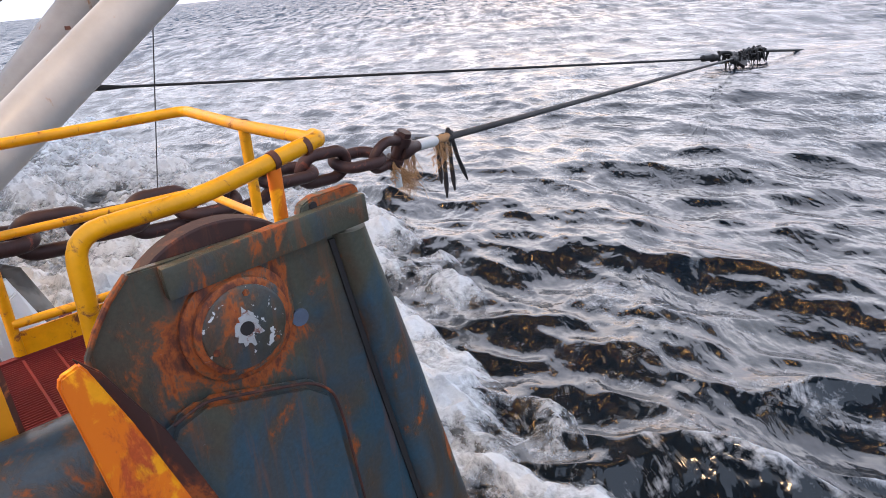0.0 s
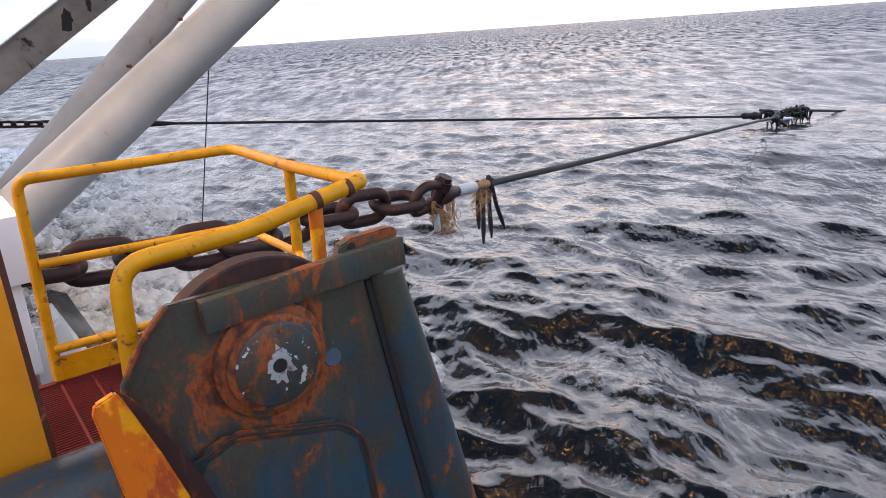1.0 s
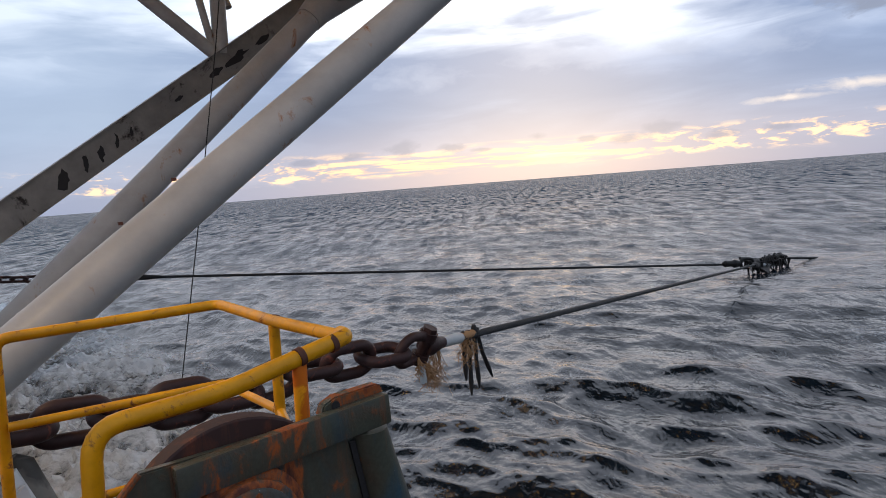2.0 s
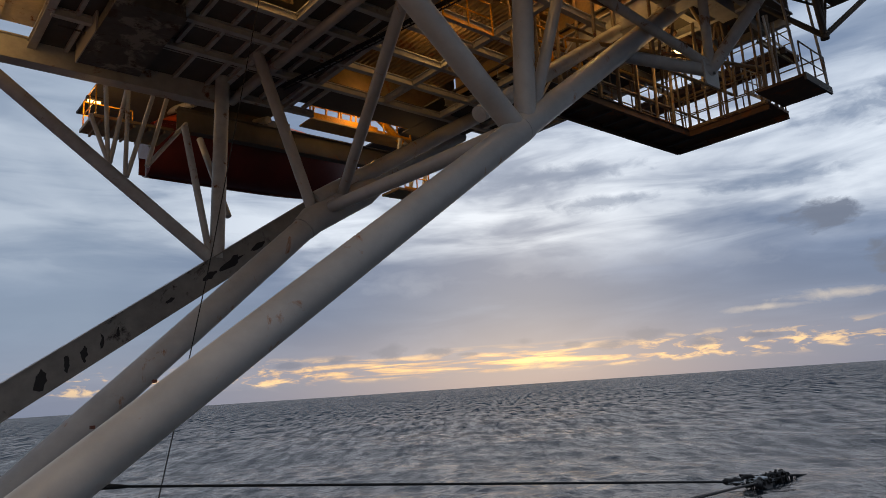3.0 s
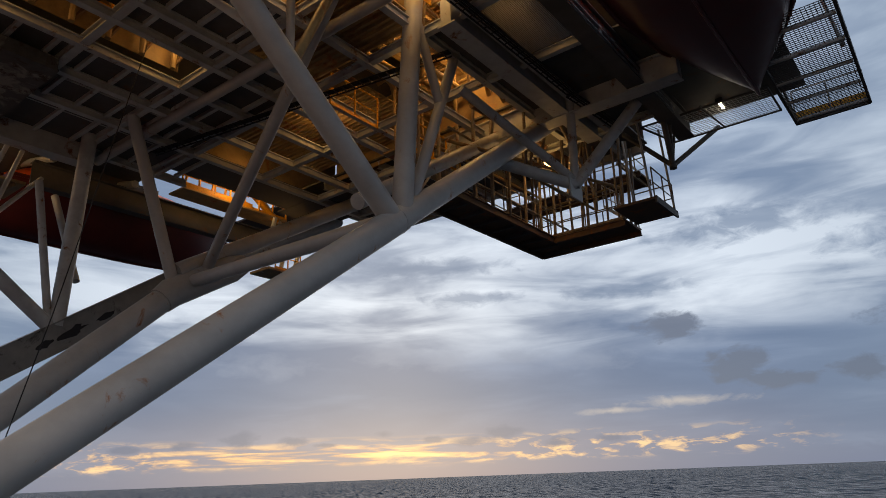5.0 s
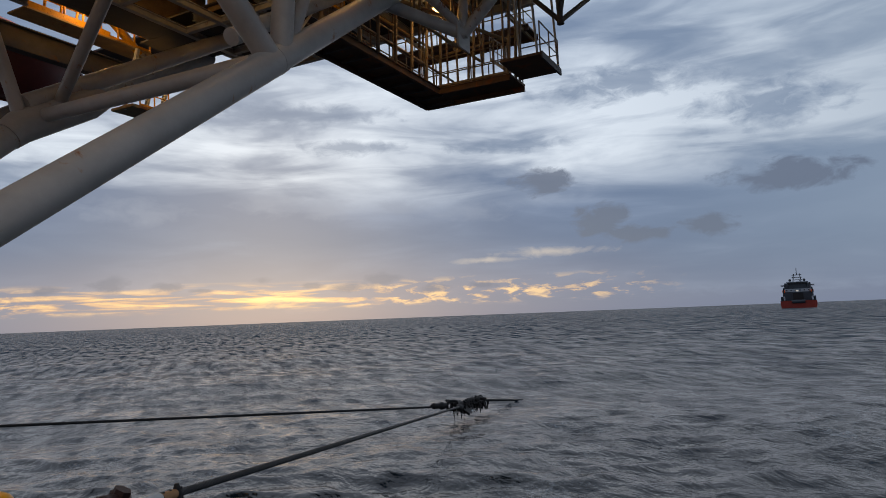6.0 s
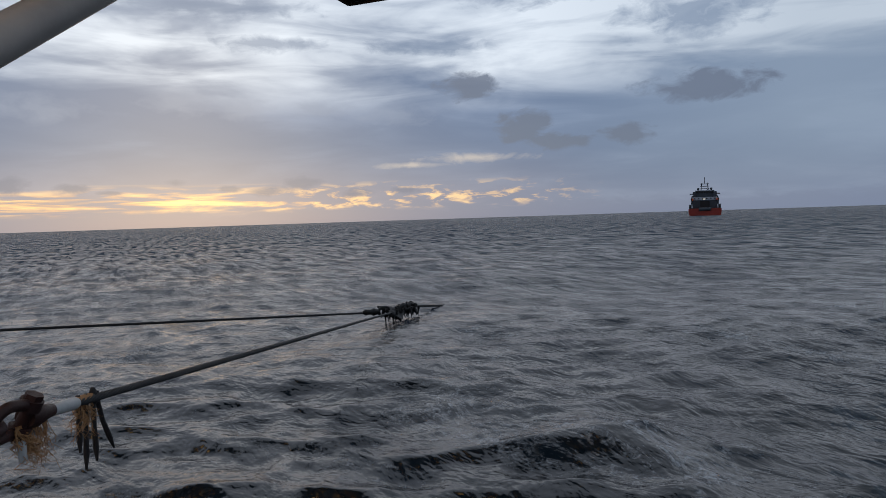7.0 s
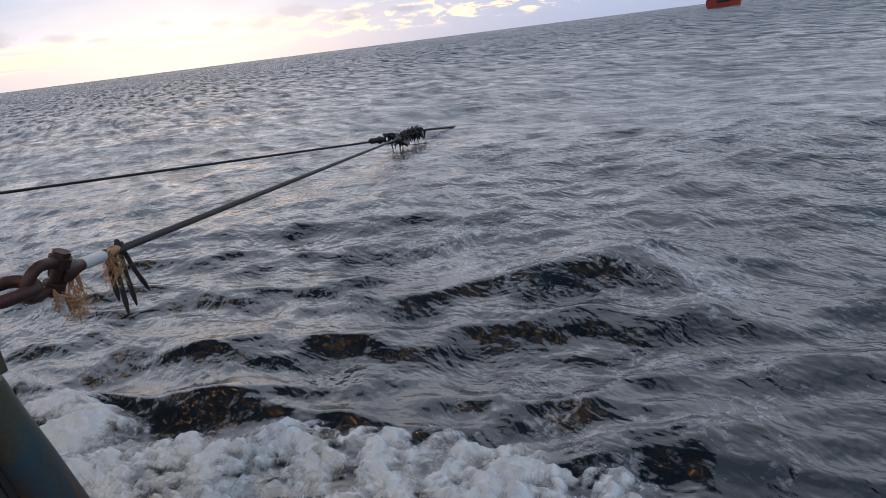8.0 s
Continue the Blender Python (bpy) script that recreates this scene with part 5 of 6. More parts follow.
part("nut", tube([SH + way * 0.15 + sd * 0.155, SH + way * 0.15 + sd * 0.205], 0.072, 6), CHAIN, shackle)
SOCK_AT = SH + way * 0.16
wire = thing("tow_wire", SOCK_AT, "thick grey wire rope with a white socket at its end", "wire rope", "bridle wires")
part("socket", tube([SOCK_AT, SOCK_AT + way * 0.10, SOCK_AT + way * 0.26, SOCK_AT + way * 0.34], [0.085, 0.10, 0.065, 0.055], 18), CHAIN, wire)
part("sleeve", tube([SOCK_AT + way * 0.33, SOCK_AT + way * 0.36, SOCK_AT + way * 0.68, SOCK_AT + way * 0.71], [0.05, 0.056, 0.056, 0.045], 18), SLEEVE, wire, "pale grey sleeve")


def laid_rope(a, b, r, parent, mat, strands=6, lay=0.45, step=0.06, far=6.0):
    """A wire rope: twisted strands near its start, one smooth bar beyond."""
    d = (b - a).normalized()
    ax = bar_axes(a, b)
    for k in range(strands):
        pts = []
        for i in range(int(far / step) + 1):
            s = i * step
            ang = 2 * math.pi * (s / lay + k / strands)
            pts.append(a + d * s + (ax[1] * math.cos(ang) + ax[2] * math.sin(ang)) * r * 0.62)
        part("strand", tube(pts, r * 0.40, 6), mat, parent)
    part("rope", tube([a + d * (far - 0.1), b], r, 10), mat, parent)


laid_rope(SOCK_AT + way * 0.66, PLATE_AT - way * 0.9, 0.040, wire, WIRE)
FAR_SOCK = rig(6.25, 23.9, 2.26)
wire2 = thing("tow_wire", FAR_SOCK, "thick dark wire rope of the far bridle leg", "wire rope", "bridle wires")
way2 = (PLATE_AT - FAR_SOCK).normalized()
part("rope", tube([FAR_SOCK, PLATE_AT - way2 * 0.9], 0.045, 10), WIRE, wire2)
part("socket", tube([FAR_SOCK - way2 * 0.1, FAR_SOCK + way2 * 0.3, FAR_SOCK + way2 * 0.75], [0.11, 0.09, 0.05], 14), BLACK, wire2)
chain("tow_chain", [rig(0.2, 24.2, 3.0), rig(6.2, 23.9, 2.27)], 0.085, "heavy dark tow chain of the far bridle leg", CHAIN, 0.8, 8, 16)

# tow plate where the bridle legs meet
tow_plate = thing("tow_plate", PLATE_AT, "black triangular tow plate with shackles hung with weed", "tow plate")
fwd = (Vector((370, 336, 0)) - Vector((PLATE_AT.x, PLATE_AT.y, 0))).normalized()
lat = Vector((-fwd.y, fwd.x, 0))
part("plate", prism([(-0.45, 0.55), (-0.45, -0.55), (0.5, -0.16), (0.5, 0.16)], PLATE_AT, 0.09, fwd, (lat + ZX * 0.5).normalized(), fwd.cross((lat + ZX * 0.5).normalized()), 0.02), BLACK, tow_plate)
for p, w in ((PLATE_AT + ZX * 0.03, way2), (PLATE_AT - ZX * 0.03, way)):
    a = bar_axes(p, p + w)
    part("shackle", add_link(bmesh.new(), p - w * 0.5, a[0], a[2], 0.11, 5.4, 3.8), BLACK, tow_plate)
    part("socket", tube([p - w * 1.45, p - w * 1.35, p - w * 1.1, p - w * 1.0, p - w * 0.8], [0.05, 0.11, 0.09, 0.14, 0.10], 12), BLACK, tow_plate)
for k in range(3):
    c = PLATE_AT + fwd * (0.65 + 0.38 * k) - ZX * 0.02 * k
    part("link", add_link(bmesh.new(), c, fwd, ZX if k % 2 == 0 else lat, 0.11, 5.4, 4.0), BLACK, tow_plate)
bm = bmesh.new()
wrng = random.Random(8)
for k in range(110):
    c = PLATE_AT + fwd * wrng.uniform(-0.5, 1.7) + lat * wrng.uniform(-0.25, 0.25) + ZX * wrng.uniform(-0.05, 0.18)
    tailp = c + Vector((wrng.uniform(-0.15, 0.15), wrng.uniform(-0.15, 0.15), -wrng.uniform(0.1, 0.38)))
    add_tube(bm, [c, c.lerp(tailp, 0.5) + fwd * wrng.uniform(-0.05, 0.05), tailp], [0.045, 0.035, 0.012], 5)
part("weed", bm, BLACK, tow_plate, "dark hanging weed", kind="stuff")
tow_plate.scale = (1.25, 1.25, 1.25)
part("tail_wire", tube([PLATE_AT + fwd * 1.6, PLATE_AT + fwd * 5.6 - ZX * 0.5], 0.045, 8), BLACK, tow_plate)

# frayed lashing that hangs from the wire
fray = thing("frayed_lashing", SOCK_AT + way * 0.9, "frayed tan and black rope ends hanging from the wire", "rope")
frng = random.Random(21)


def strands(at, n, drop, spread, r, lean):
    bm = bmesh.new()
    for _ in range(n):
        a = at + way * frng.uniform(-spread, spread) + ZX * frng.uniform(-0.02, 0.05)
        L = drop * frng.uniform(0.4, 1.0)
        pts, x = [a], a
        for k in range(1, 6):
            x = a - ZX * L * k / 5 + lean * (L * (k / 5) ** 1.5) + Vector((frng.gauss(0, 0.012), frng.gauss(0, 0.012), 0)) * k
            pts.append(x.copy())
        add_tube(bm, pts, [r, r, r * 0.9, r * 0.8, r * 0.6, r * 0.3], 5)
    return bm


FA = SOCK_AT + way * 0.86
part("fibre", strands(FA, 60, 0.40, 0.13, 0.0042, way * -0.20), TAN, fray, "loose tan fibres")
part("fibre", strands(SH + way * 0.10 - ZX * 0.12, 80, 0.32, 0.07, 0.0048, way * 0.55), TAN, fray, "loose tan fibres")
part("fibre", strands(SH + way * 0.34 - ZX * 0.08, 40, 0.46, 0.10, 0.003, way * 0.05), TAN, fray, "loose tan fibres")
part("wrap", tube([FA - way * 0.13, FA - way * 0.05, FA + way * 0.06, FA + way * 0.12], [0.042, 0.047, 0.047, 0.042], 12), TAN, fray)
for s, L, lean in ((-0.10, 0.52, 0.0), (0.02, 0.70, -0.05), (0.14, 0.66, 0.06), (0.22, 0.60, 0.45)):
    a = FA + way * s + ZX * 0.05
    part("tail", tube([a, a - ZX * 0.1 + way * 0.01, a - ZX * L * 0.5 + way * lean * 0.2, a - ZX * L * 0.8 + way * lean * 0.45, a - ZX * L + way * lean * 0.62], [0.02, 0.024, 0.022, 0.026, 0.010], 8), BLACK, fray, "black rope tail")
part("knot", tube([FA + way * 0.15 + ZX * 0.09, FA + way * 0.16, FA + way * 0.17 - ZX * 0.06], [0.02, 0.05, 0.035], 10), BLACK, fray)
stub = thing("plastic_stub", SH - ZX * 0.3, "short pale plastic tube hanging under the shackle", "tube")
part("tube", tube([SH - ZX * 0.17 + way * 0.10, SH - ZX * 0.34 + way * 0.11], 0.032, 12), SLEEVE, stub)

# ---- near fairlead on the bow edge ----
fair = thing("fairlead", rig(0.8, 2.2, 2.3), "rusted blue-grey steel fairlead housing with a sheave", "fairlead")
FV = 2.15


def cheek_outline():
    return [(0.33, 2.0), (0.315, 3.42), (0.33, 3.52), (0.37, 3.59), (0.43, 3.67), (0.50, 3.735), (1.30, 3.73), (1.42, 3.06), (1.66, 2.0)]


part("cheek", prism(cheek_outline(), rig(0, FV + 0.02, 0), 0.035, UX, ZX, VX, 0.006), FAIRBLUE, fair, "scaling blue paint over rust")
# sheave behind the cheek
part("sheave", tube([rig(0.815, FV + 0.045, 3.40), rig(0.815, FV + 0.05, 3.40), rig(0.815, FV + 0.13, 3.40), rig(0.815, FV + 0.135, 3.40)], [0.395, 0.402, 0.402, 0.395], 56), FAIRDARK, fair, "dark rusted sheave rim")
HA = (rig(1.41, 0, 3.715) - rig(0.55, 0, 3.675)).normalized()
part("header_bar", box(rig(0.995, FV - 0.015, 3.69), (0.80, 0.05, 0.115), (HA, VX, HA.cross(VX)), 0.01), FAIRMIX, fair)
bm = prism([(1.125, 3.735), (1.14, 3.775), (1.19, 3.795), (1.37, 3.80), (1.392, 3.785), (1.395, 3.735)], rig(0, FV + 0.03, 0), 0.05, UX, ZX, VX, 0.006)
lug = part("lug", bm, FAIRRUST, fair, "orange-rusted lug")
part("hole", tube([rig(1.185, FV - 0.002, 3.765), rig(1.185, FV + 0.02, 3.765)], 0.016, 14), BLACK, lug)
part("rim_bead", tube([rig(u, FV - 0.004, z) for u, z in ((0.325, 2.4), (0.312, 3.42), (0.328, 3.52), (0.368, 3.59), (0.428, 3.67), (0.498, 3.737))], 0.011, 8), FAIRRUST, fair, "rusty weld bead along the cheek's edge")
# raking guide post on the outboard side
bm = bmesh.new()
rings = []
for k in range(15):
    z = 3.64 - 1.64 * k / 14
    a0, a1 = float(np.interp(z, (2.0, 3.06, 3.64), (1.53, 1.335, 1.238))), float(np.interp(z, (2.0, 2.98, 3.64), (1.80, 1.57, 1.395)))
    dent = 0.010 * noise.noise(Vector((z * 5.0, 1.0, 4.0)))
    rings.append([bm.verts.new(rig((a0 + a1) / 2 - (a1 - a0) / 2 * math.cos(b), FV + 0.05 - (0.11 + dent) * math.sin(b) ** 0.7, z)) for b in (math.pi * q / 16 for q in range(17))])
for r0, r1 in zip(rings, rings[1:]):
    for q in range(17):
        bm.faces.new((r0[q], r0[(q + 1) % 17], r1[(q + 1) % 17], r1[q]))
bm.faces.new(rings[0])
bm.faces.new(rings[-1])
part("guide_post", bm, FAIRBLUE, fair)
# solid black strip that stands for the shade in the gap beside the post
part("gap_shade_strip", prism([(1.222, 3.62), (1.245, 3.62), (1.34, 3.06), (1.54, 2.0), (1.512, 2.0), (1.316, 3.06)], rig(0, FV - 0.004, 0), 0.012, UX, ZX, VX), BLACK, fair)
# hub
for r, d0, d1, mat in ((0.212, -0.01, 0.028, FAIRRUST), (0.178, 0.028, 0.06, FAIRRUST), (0.155, 0.06, 0.072, HUB)):
    part("hub_ring", tube([rig(0.812, FV - d0, 3.44), rig(0.812, FV - d1 + 0.008, 3.44), rig(0.812, FV - d1, 3.44)], [r, r, r - 0.012], 40), mat, fair)
ring = [(rr * math.cos(a), rr * math.sin(a) * 1.55) for a, rr in ((2 * math.pi * k / 34, 0.042 + 0.034 * noise.noise(Vector((k * 0.42, 2.0, 1.0))) + 0.012 * noise.noise(Vector((k * 1.7, 5.0, 1.0)))) for k in range(34))]
part("hub_flake", prism(ring, rig(0.812, FV - 0.073, 3.44), 0.004, UX, ZX, VX), FLAKE, fair, "flaked pale paint round the bore")
part("hub_bore", tube([rig(0.812, FV - 0.066, 3.44), rig(0.812, FV - 0.078, 3.44)], 0.026, 20), BLACK, fair)
for k in range(3):
    a = radians(80 + 120 * k)
    part("hub_bolt", tube([rig(0.812 + 0.13 * math.cos(a), FV - 0.06, 3.44 + 0.13 * math.sin(a)), rig(0.812 + 0.13 * math.cos(a), FV - 0.076, 3.44 + 0.13 * math.sin(a))], 0.013, 6), FAIRRUST, fair)
# lower casting that stands proud of the cheek
part("lower_casting", prism([(0.40, 2.0), (0.42, 3.08), (0.50, 3.20), (0.62, 3.235), (1.02, 3.11), (1.11, 3.03), (1.13, 2.9), (1.20, 2.0)], rig(0, FV - 0.02, 0), 0.07, UX, ZX, VX, 0.03), FAIRBLUE, fair)
part("weld_bead", tube(rounded([rig(u, FV - 0.052, z) for u, z in ((0.50, 3.195), (0.62, 3.232), (1.02, 3.108), (1.105, 3.03), (1.13, 2.9), (1.18, 2.3))], 0.05), 0.006, 8), FAIRDARK, fair, "rusty weld bead")
part("name_tag", tube([rig(1.05, FV + 0.01, 3.36), rig(1.05, FV - 0.006, 3.36)], 0.035, 16), BLUEPAINT, fair)
part("inboard_flange", prism([(0.205, 3.555), (0.215, 3.585), (0.272, 3.605), (0.288, 3.575), (0.36, 3.36), (0.49, 2.9), (0.66, 2.0), (0.38, 2.0), (0.265, 3.0)], rig(0, 1.95, 0), 0.03, UX, ZX, VX, 0.006), ORANGE, fair, "orange-painted flange with rust")
part("flange_web", prism([(0.270, 3.59), (0.33, 3.52), (0.46, 3.24), (0.62, 2.7), (0.80, 2.0), (0.63, 2.0), (0.47, 2.9), (0.345, 3.40)], rig(0, 2.03, 0), 0.02, UX, ZX, VX, 0.004), FAIRDARK, fair, "brown-rusted web of the flange")
# the whole housing stands a little inboard of the rail
fair.scale = (0.86, 0.86, 0.86)
fair.location = Vector(EYE) + (Vector(fair.location) - Vector(EYE)) * 0.86
# drum behind the flange
drum = thing("deck_pipe", rig(-0.2, 2.5, 2.9), "scuffed blue-grey steel pipe lying on the deck edge", "pipe")
part("pipe", tube([rig(-1.5, 2.42, 2.96), rig(0.34, 2.42, 2.96)], 0.235, 40), FAIRBLUE, drum)
part("flange", tube([rig(0.30, 2.42, 2.96), rig(0.36, 2.42, 2.96)], 0.25, 40), RUST, drum)

# ---- guard rail of the bow platform ----
RT = 3.954
rail = thing("guard_rail", rig(0.8, 3.0, 3.0), "yellow tubular guard rail with chipped rusty paint", "railing")
part("top_rail", tube(rounded([rig(0.36, 2.32, 2.9), rig(0.415, 2.32, 3.853), rig(0.85, 2.32, 3.868), rig(1.15, 2.32, 3.925), rig(1.375, 2.36, RT), rig(1.385, 2.42, RT)], 0.10), 0.033, 18), YELLOW, rail)
part("top_rail", tube(rounded([rig(1.37, 2.35, RT - 0.004), rig(1.35, 2.97, RT), rig(1.40, 3.78, RT), rig(0.335, 3.88, RT), rig(0.30, 3.84, 2.9)], 0.07), 0.028, 18), YELLOW, rail)
part("post", tube([rig(1.145, 2.33, 3.91), rig(1.12, 2.34, 2.9)], 0.028, 14), ORANGE, rail, "rust-stained orange post")
part("post", tube([rig(1.35, 2.97, RT - 0.02), rig(1.33, 2.98, 3.0)], 0.026, 14), YELLOW, rail)
part("mid_rail", tube([rig(0.34, 3.83, 3.53), rig(1.38, 3.78, 3.50)], 0.024, 14), YELLOW, rail)
part("mid_rail", tube([rig(1.38, 3.78, 3.50), rig(1.345, 2.98, 3.52), rig(1.13, 2.34, 3.52)], 0.022, 14), YELLOW, rail)
part("low_rail", tube([rig(0.31, 3.83, 3.07), rig(1.3, 3.8, 3.05)], 0.024, 14), YELLOW, rail)
part("kick_plate", box(rig(0.82, 3.84, 2.935), (1.06, 0.012, 0.17)), YELLOW, rail, smooth=False)
for p, r in ((rig(1.145, 2.32, 3.925), 0.037), (rig(1.30, 2.345, 3.94), 0.037), (rig(1.36, 2.97, RT), 0.030)):
    d = (rig(1.40, 2.36, RT) - rig(1.0, 2.32, 3.87)).normalized() if r > 0.032 else VX
    part("weld_bead", tube([p - d * 0.012, p + d * 0.012], r, 16), RUST, rail)
plat_floor = thing("grating_platform", rig(0.8, 3.0, 2.9), "red-painted steel grating of the bow platform", "grating")
bm = bmesh.new()
for k in range(70):
    add_box(bm, rig(0.75, 2.16 + k * 0.024, 2.86), (1.3, 0.006, 0.03))
for k in range(9):
    add_box(bm, rig(0.15 + k * 0.15, 3.0, 2.864), (0.012, 1.68, 0.026))
part("grating", bm, RED, plat_floor, kind="stuff", smooth=False)
for u, v, a, b in ((0.75, 3.84, 1.34, 0.04), (0.1, 3.0, 0.05, 1.7), (1.4, 3.0, 0.05, 1.7)):
    part("frame_bar", box(rig(u, v, 2.845), (a, b, 0.09)), RED, plat_floor, smooth=False)

column = thing("yellow_post", rig(-0.2, 2.7, 3.0), "broad yellow-painted steel post with a rusty edge", "post")
part("face", box(rig(-0.245, 2.6, 3.6), (0.72, 0.02, 1.74)), YCOL, column, smooth=False)
part("edge", box(rig(0.125, 2.64, 3.6), (0.02, 0.10, 1.74)), RUST, column, smooth=False)

locker = thing("white_locker", rig(-0.2, 4.6, 2.9), "white painted steel locker with an overhanging lid", "locker")
part("body", box(rig(-0.33, 4.75, 3.02), (1.22, 0.7, 0.58), bevel=0.02), CLEANWHITE, locker)
part("lid", box(rig(-0.29, 4.75, 3.50), (1.30, 0.8, 0.40), bevel=0.03), CLEANWHITE, locker)
horn = thing("fender_pipe", rig(0.6, 5, 2.7), "dark and tan scuffed pipe with a red rim beside the locker", "pipe")
part("pipe", tube([rig(0.44, 4.95, 3.05), rig(0.48, 4.95, 2.98), rig(0.62, 4.95, 2.5), rig(0.66, 4.95, 2.3)], [0.03, 0.08, 0.10, 0.10], 24), PEELED, horn)
part("liner", tube([rig(0.40, 4.88, 2.98), rig(0.54, 4.88, 2.5), rig(0.58, 4.88, 2.3)], [0.05, 0.09, 0.09], 24), CLEANWHITE, horn)
part("rim", tube([rig(0.645, 4.93, 2.62), rig(0.665, 4.93, 2.54)], 0.10, 24), RED, horn)
part("apron", prism([(0.2, 2.3), (0.3, 2.85), (0.46, 2.95), (0.58, 2.5), (0.62, 2.3)], rig(0, 4.7, 0), 0.05, UX, ZX, VX, 0.01), CLEANWHITE, horn)


# ---- tow ship ----
def build_ship():
    D = Vector((0.7396, 0.673, 0))
    S = Vector((-D.y, D.x, 0))
    at = D * 585
    ship = thing("tow_ship", at, "red-hulled tow ship with dark superstructure seen from astern", "ship")
    AXS = (D, S, ZX)

    def loc(x, y, z):
        return at + D * x + S * y + ZX * z
    bm = bmesh.new()
    rows = []
    for i in range(15):
        s = i / 14
        w = 12.2 * (1 - max(0, (s - 0.6) / 0.4) ** 2.2) + 0.2
        top = 4.3 + (5.5 * max(0, (s - 0.55) / 0.45))
        rows.append([bm.verts.new(loc(s * 78, y * w, z)) for y, z in ((1, top), (1.0, 1.5), (0.92, -3), (-0.92, -3), (-1.0, 1.5), (-1, top))])
    for r0, r1 in zip(rows, rows[1:]):
        for k in range(6):
            bm.faces.new((r0[k], r0[(k + 1) % 6], r1[(k + 1) % 6], r1[k]))
    bm.faces.new(rows[0])
    bm.faces.new(rows[-1])
    part("hull", bm, SHIPRED, ship)
    part("stern_roller", tube([loc(-0.3, -4.5, 3.6), loc(-0.3, 4.5, 3.6)], 1.3, 16), SHIPDARK, ship)
    for s in (-1, 1):
        part("bulwark", box(loc(20, s * 11.4, 5.8), (40, 1.0, 3.6), AXS), SHIPDARK, ship)
        part("crash_rail", box(loc(14, s * 9.8, 6.2), (26, 0.8, 3.0), AXS), SHIPWHITE, ship)
        part("funnel", box(loc(42, s * 8.3, 15.5), (4, 2.6, 6.5), AXS, 0.4), SHIPDARK, ship)
        part("rescue_boat", box(loc(38, s * 10.2, 12.0), (6, 2.2, 2.2), AXS, 0.6), LIFEORANGE, ship)
        part("wing", box(loc(44, s * 9.6, 16.8), (5, 5.2, 1.2), AXS), SHIPWHITE, ship)
        part("crane", tube([loc(30, s * 10.4, 6), loc(30, s * 10.4, 12.5), loc(24, s * 9.8, 14.5)], 0.5, 8), SHIPDARK, ship)
    part("deckhouse", box(loc(48, 0, 8.0), (22, 22.0, 7.0), AXS), SHIPDARK, ship)
    part("deckhouse", box(loc(49, 0, 12.6), (19, 20.5, 2.8), AXS), SHIPWHITE, ship)
    part("deckhouse", box(loc(50, 0, 15.2), (16, 17.5, 2.6), AXS), SHIPDARK, ship)
    part("bridge", box(loc(51, 0, 18.0), (13, 15.0, 3.0), AXS), SHIPDARK, ship)
    part("bridge_roof", box(loc(51, 0, 19.7), (13.6, 15.8, 0.5), AXS), SHIPWHITE, ship)
    part("winch_house", box(loc(38, 0, 7.5), (5, 7.5, 6.5), AXS), BLACK, ship)
    part("work_light", box(loc(36.8, 0.5, 12.3), (0.4, 2.0, 0.9), AXS), SHIPLAMP, ship)
    for k in range(7):
        part("window", box(loc(44.4, -6 + 2 * k, 18.3), (0.2, 1.5, 1.3), AXS), BLACK, ship)
    for k in range(6):
        part("window", box(loc(39.4, -8 + 3.2 * k, 12.8), (0.2, 1.0, 0.9), AXS), BLACK, ship)
    for y0, y1 in ((-3.0, -2.2), (3.0, 2.2)):
        part("mast_leg", tube([loc(50, y0, 19.8), loc(50, y1, 26.5)], 0.35, 8), SHIPDARK, ship)
    for z in (21.5, 23.5, 25.5):
        part("mast_yard", tube([loc(50, -3.6, z), loc(50, 3.6, z)], 0.28, 8), SHIPDARK, ship)
    part("mast_top", tube([loc(50, 0, 25.5), loc(50, 0, 31.5)], 0.25, 8), SHIPDARK, ship)
    for y, z, r in ((-5.2, 21.2, 1.1), (5.2, 21.2, 1.1), (-2.4, 20.8, 0.8)):
        bm = bmesh.new()
        bmesh.ops.create_uvsphere(bm, u_segments=14, v_segments=8, radius=r)
        bmesh.ops.translate(bm, verts=bm.verts, vec=loc(48, y, z))
        part("radome", bm, SHIPWHITE if r < 1 else SHIPDARK, ship)
    return ship


ship = build_ship()


# ---- what moves ----
def aimed(at, start, goal, now):
    """The turn about at that carries the direction to goal onto the direction to now."""
    return Matrix.Translation(at) @ (goal - at).rotation_difference(now - at).to_matrix().to_4x4()


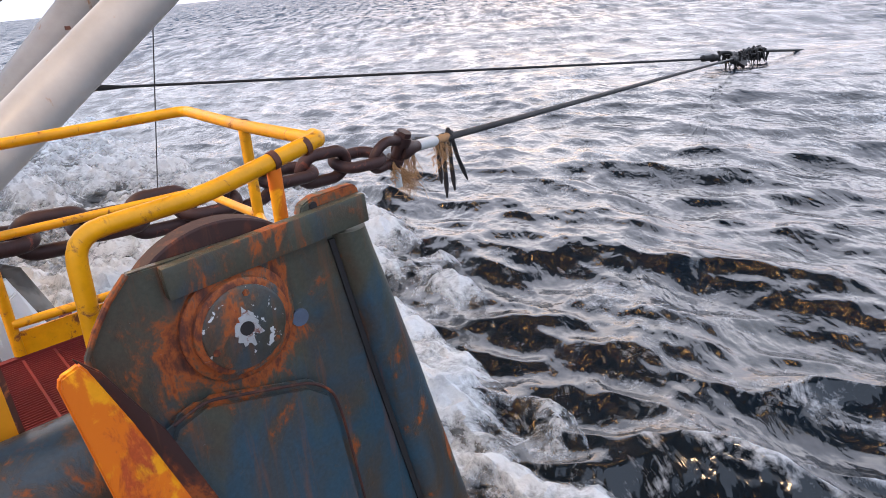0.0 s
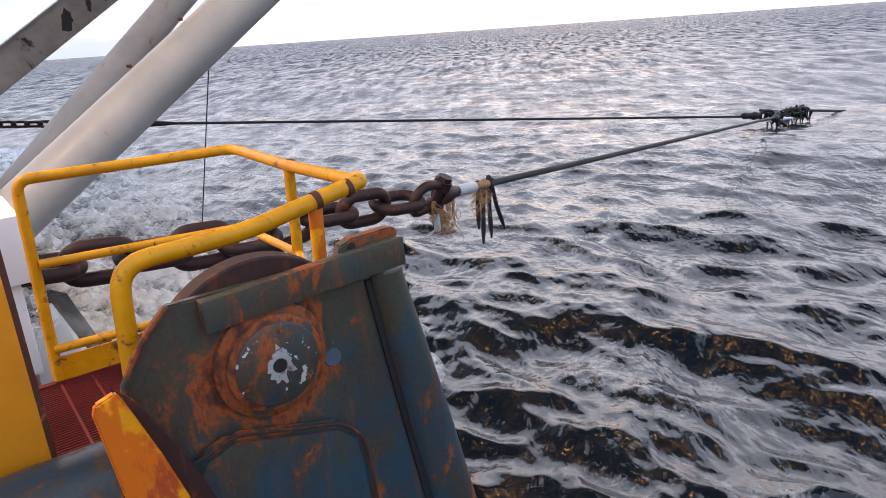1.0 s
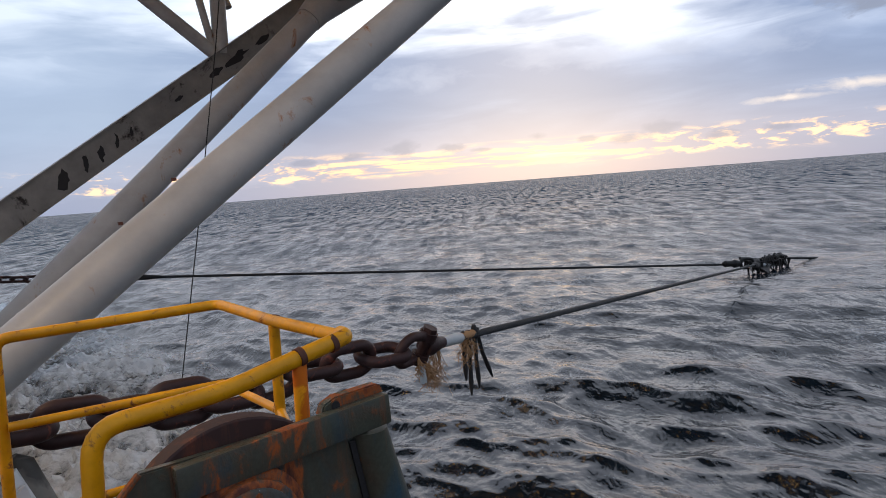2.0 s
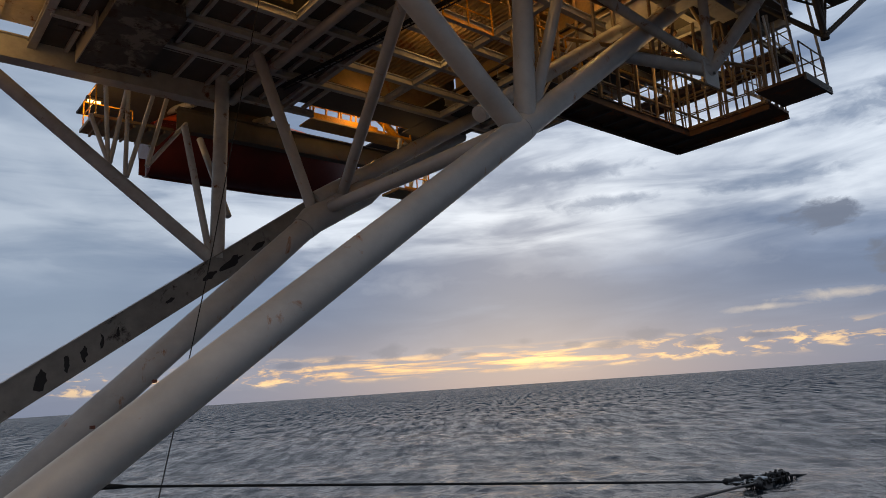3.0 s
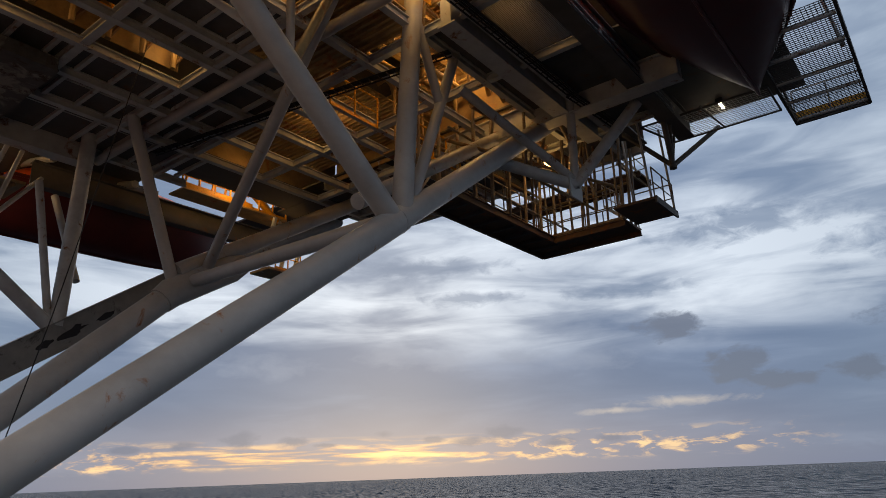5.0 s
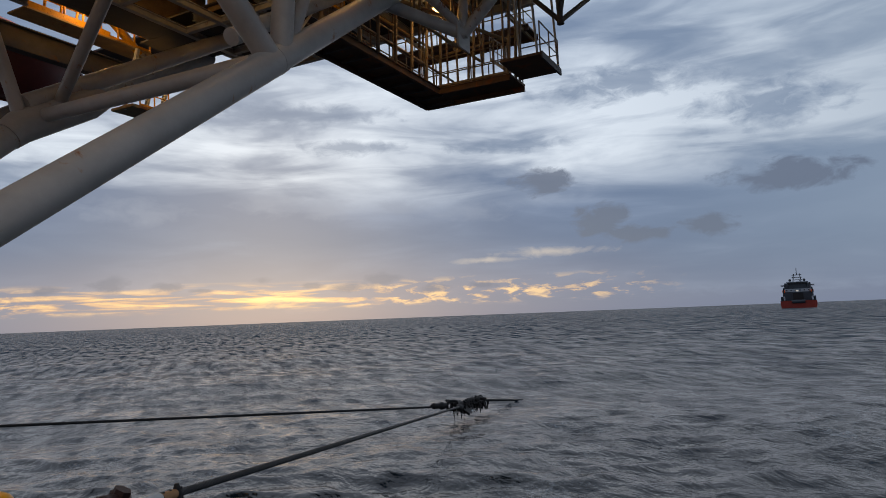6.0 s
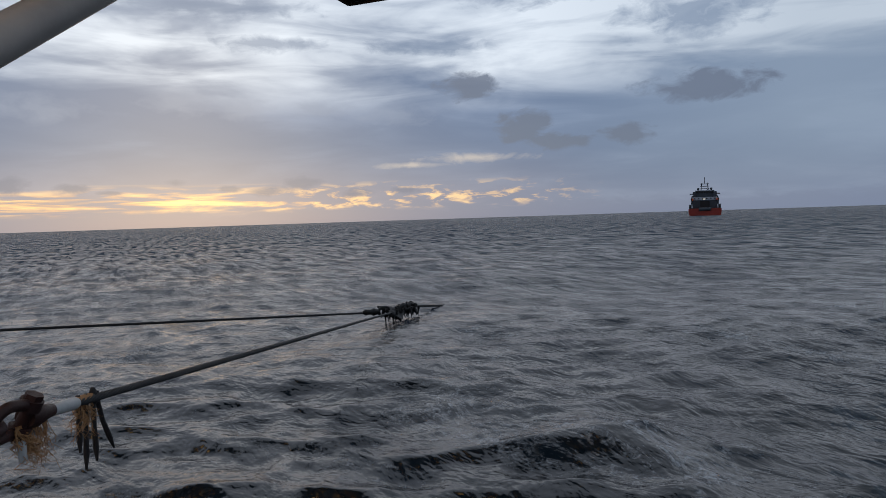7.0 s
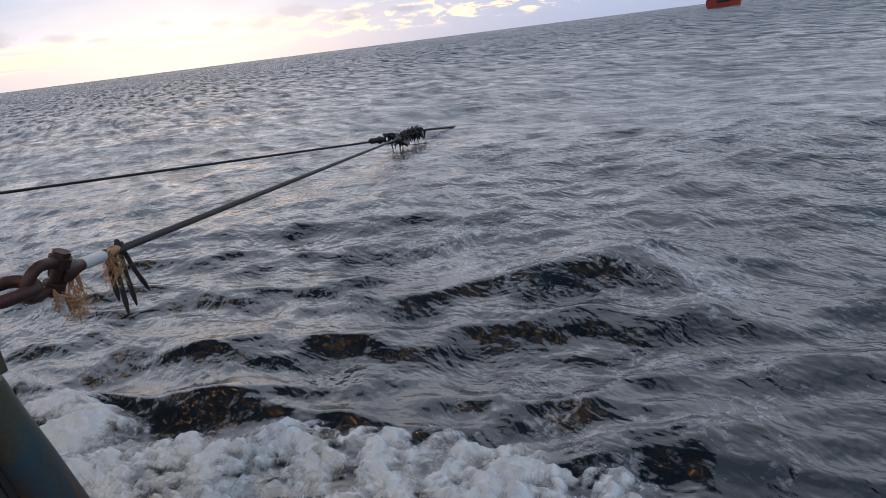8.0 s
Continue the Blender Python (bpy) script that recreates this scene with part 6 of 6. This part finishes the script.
HEAVE = [(0.0, -0.18, -0.10), (0.5, 0.0, -0.24), (1.0, 0.0, -0.15), (1.6, -0.1, -0.16), (2.4, -0.27, -0.26), (3.0, -0.29, -0.37), (3.6, -0.2, -0.28), (4.2, -0.12, -0.16), (5.2, -0.08, -0.05),
         (6.0, 0.0, 0.0), (6.5, -0.05, -0.1), (7.0, -0.5, -0.13), (7.5, -0.46, -0.23), (8.0, -0.26, -0.08)]


def motions():
    walk(sea, [(0.0, Matrix.Translation(UX * 3.6)), (8.0, Matrix.Translation(UX * -3.6))])
    walk(bow_wave, [(t, Matrix.Translation(UX * du + VX * dv + ZX * dz)) for t, du, dv, dz in (
        (0.0, -0.5, 0.0, 0.0), (0.6, -0.9, 0.1, -0.05), (1.2, -1.8, 0.2, -0.15), (2.5, -1.6, 0.4, -0.1), (4.0, -0.4, 0.4, 0.0), (5.5, -0.8, 0.1, -0.05), (6.8, -1.8, -0.3, -0.12), (7.5, -2.0, -1.3, -0.1), (8.0, -1.7, -2.0, -0.1))])
    walk(bow_surge, [(t, Matrix.Translation(UX * du + ZX * dz)) for t, du, dz in ((0.0, -5.5, -0.6), (5.5, -5.5, -0.6), (6.8, -2.6, -0.4), (7.5, -0.45, -0.1), (8.0, 0.0, 0.0))])
    spots = [(t, PLATE_AT + VX * dv + ZX * dz) for t, dv, dz in HEAVE]
    walk(tow_plate, [(t, Matrix.Translation(p)) for t, p in spots])
    walk(wire, [(t, aimed(SOCK_AT, SOCK_AT, PLATE_AT, p)) for t, p in spots])
    walk(wire2, [(t, aimed(FAR_SOCK, FAR_SOCK, PLATE_AT, p)) for t, p in spots])
    base = Matrix.Translation(fray.location)
    walk(fray, [(t, base @ Matrix.Rotation(radians(a), 4, wax[1])) for t, a in ((0.0, 1.0), (1.0, -1.5), (2.4, 1.5), (4.0, -1.5), (5.5, 1.5), (7.0, -1.0), (8.0, 2.0))])
    walk(ship, [(t, Matrix.Translation(Vector(SHIP_AT) + ZX * z)) for t, z in ((0.0, 1.4), (3.0, 1.9), (6.0, 1.2), (8.0, 1.6))])


SHIP_AT = tuple(ship.location)
motions()
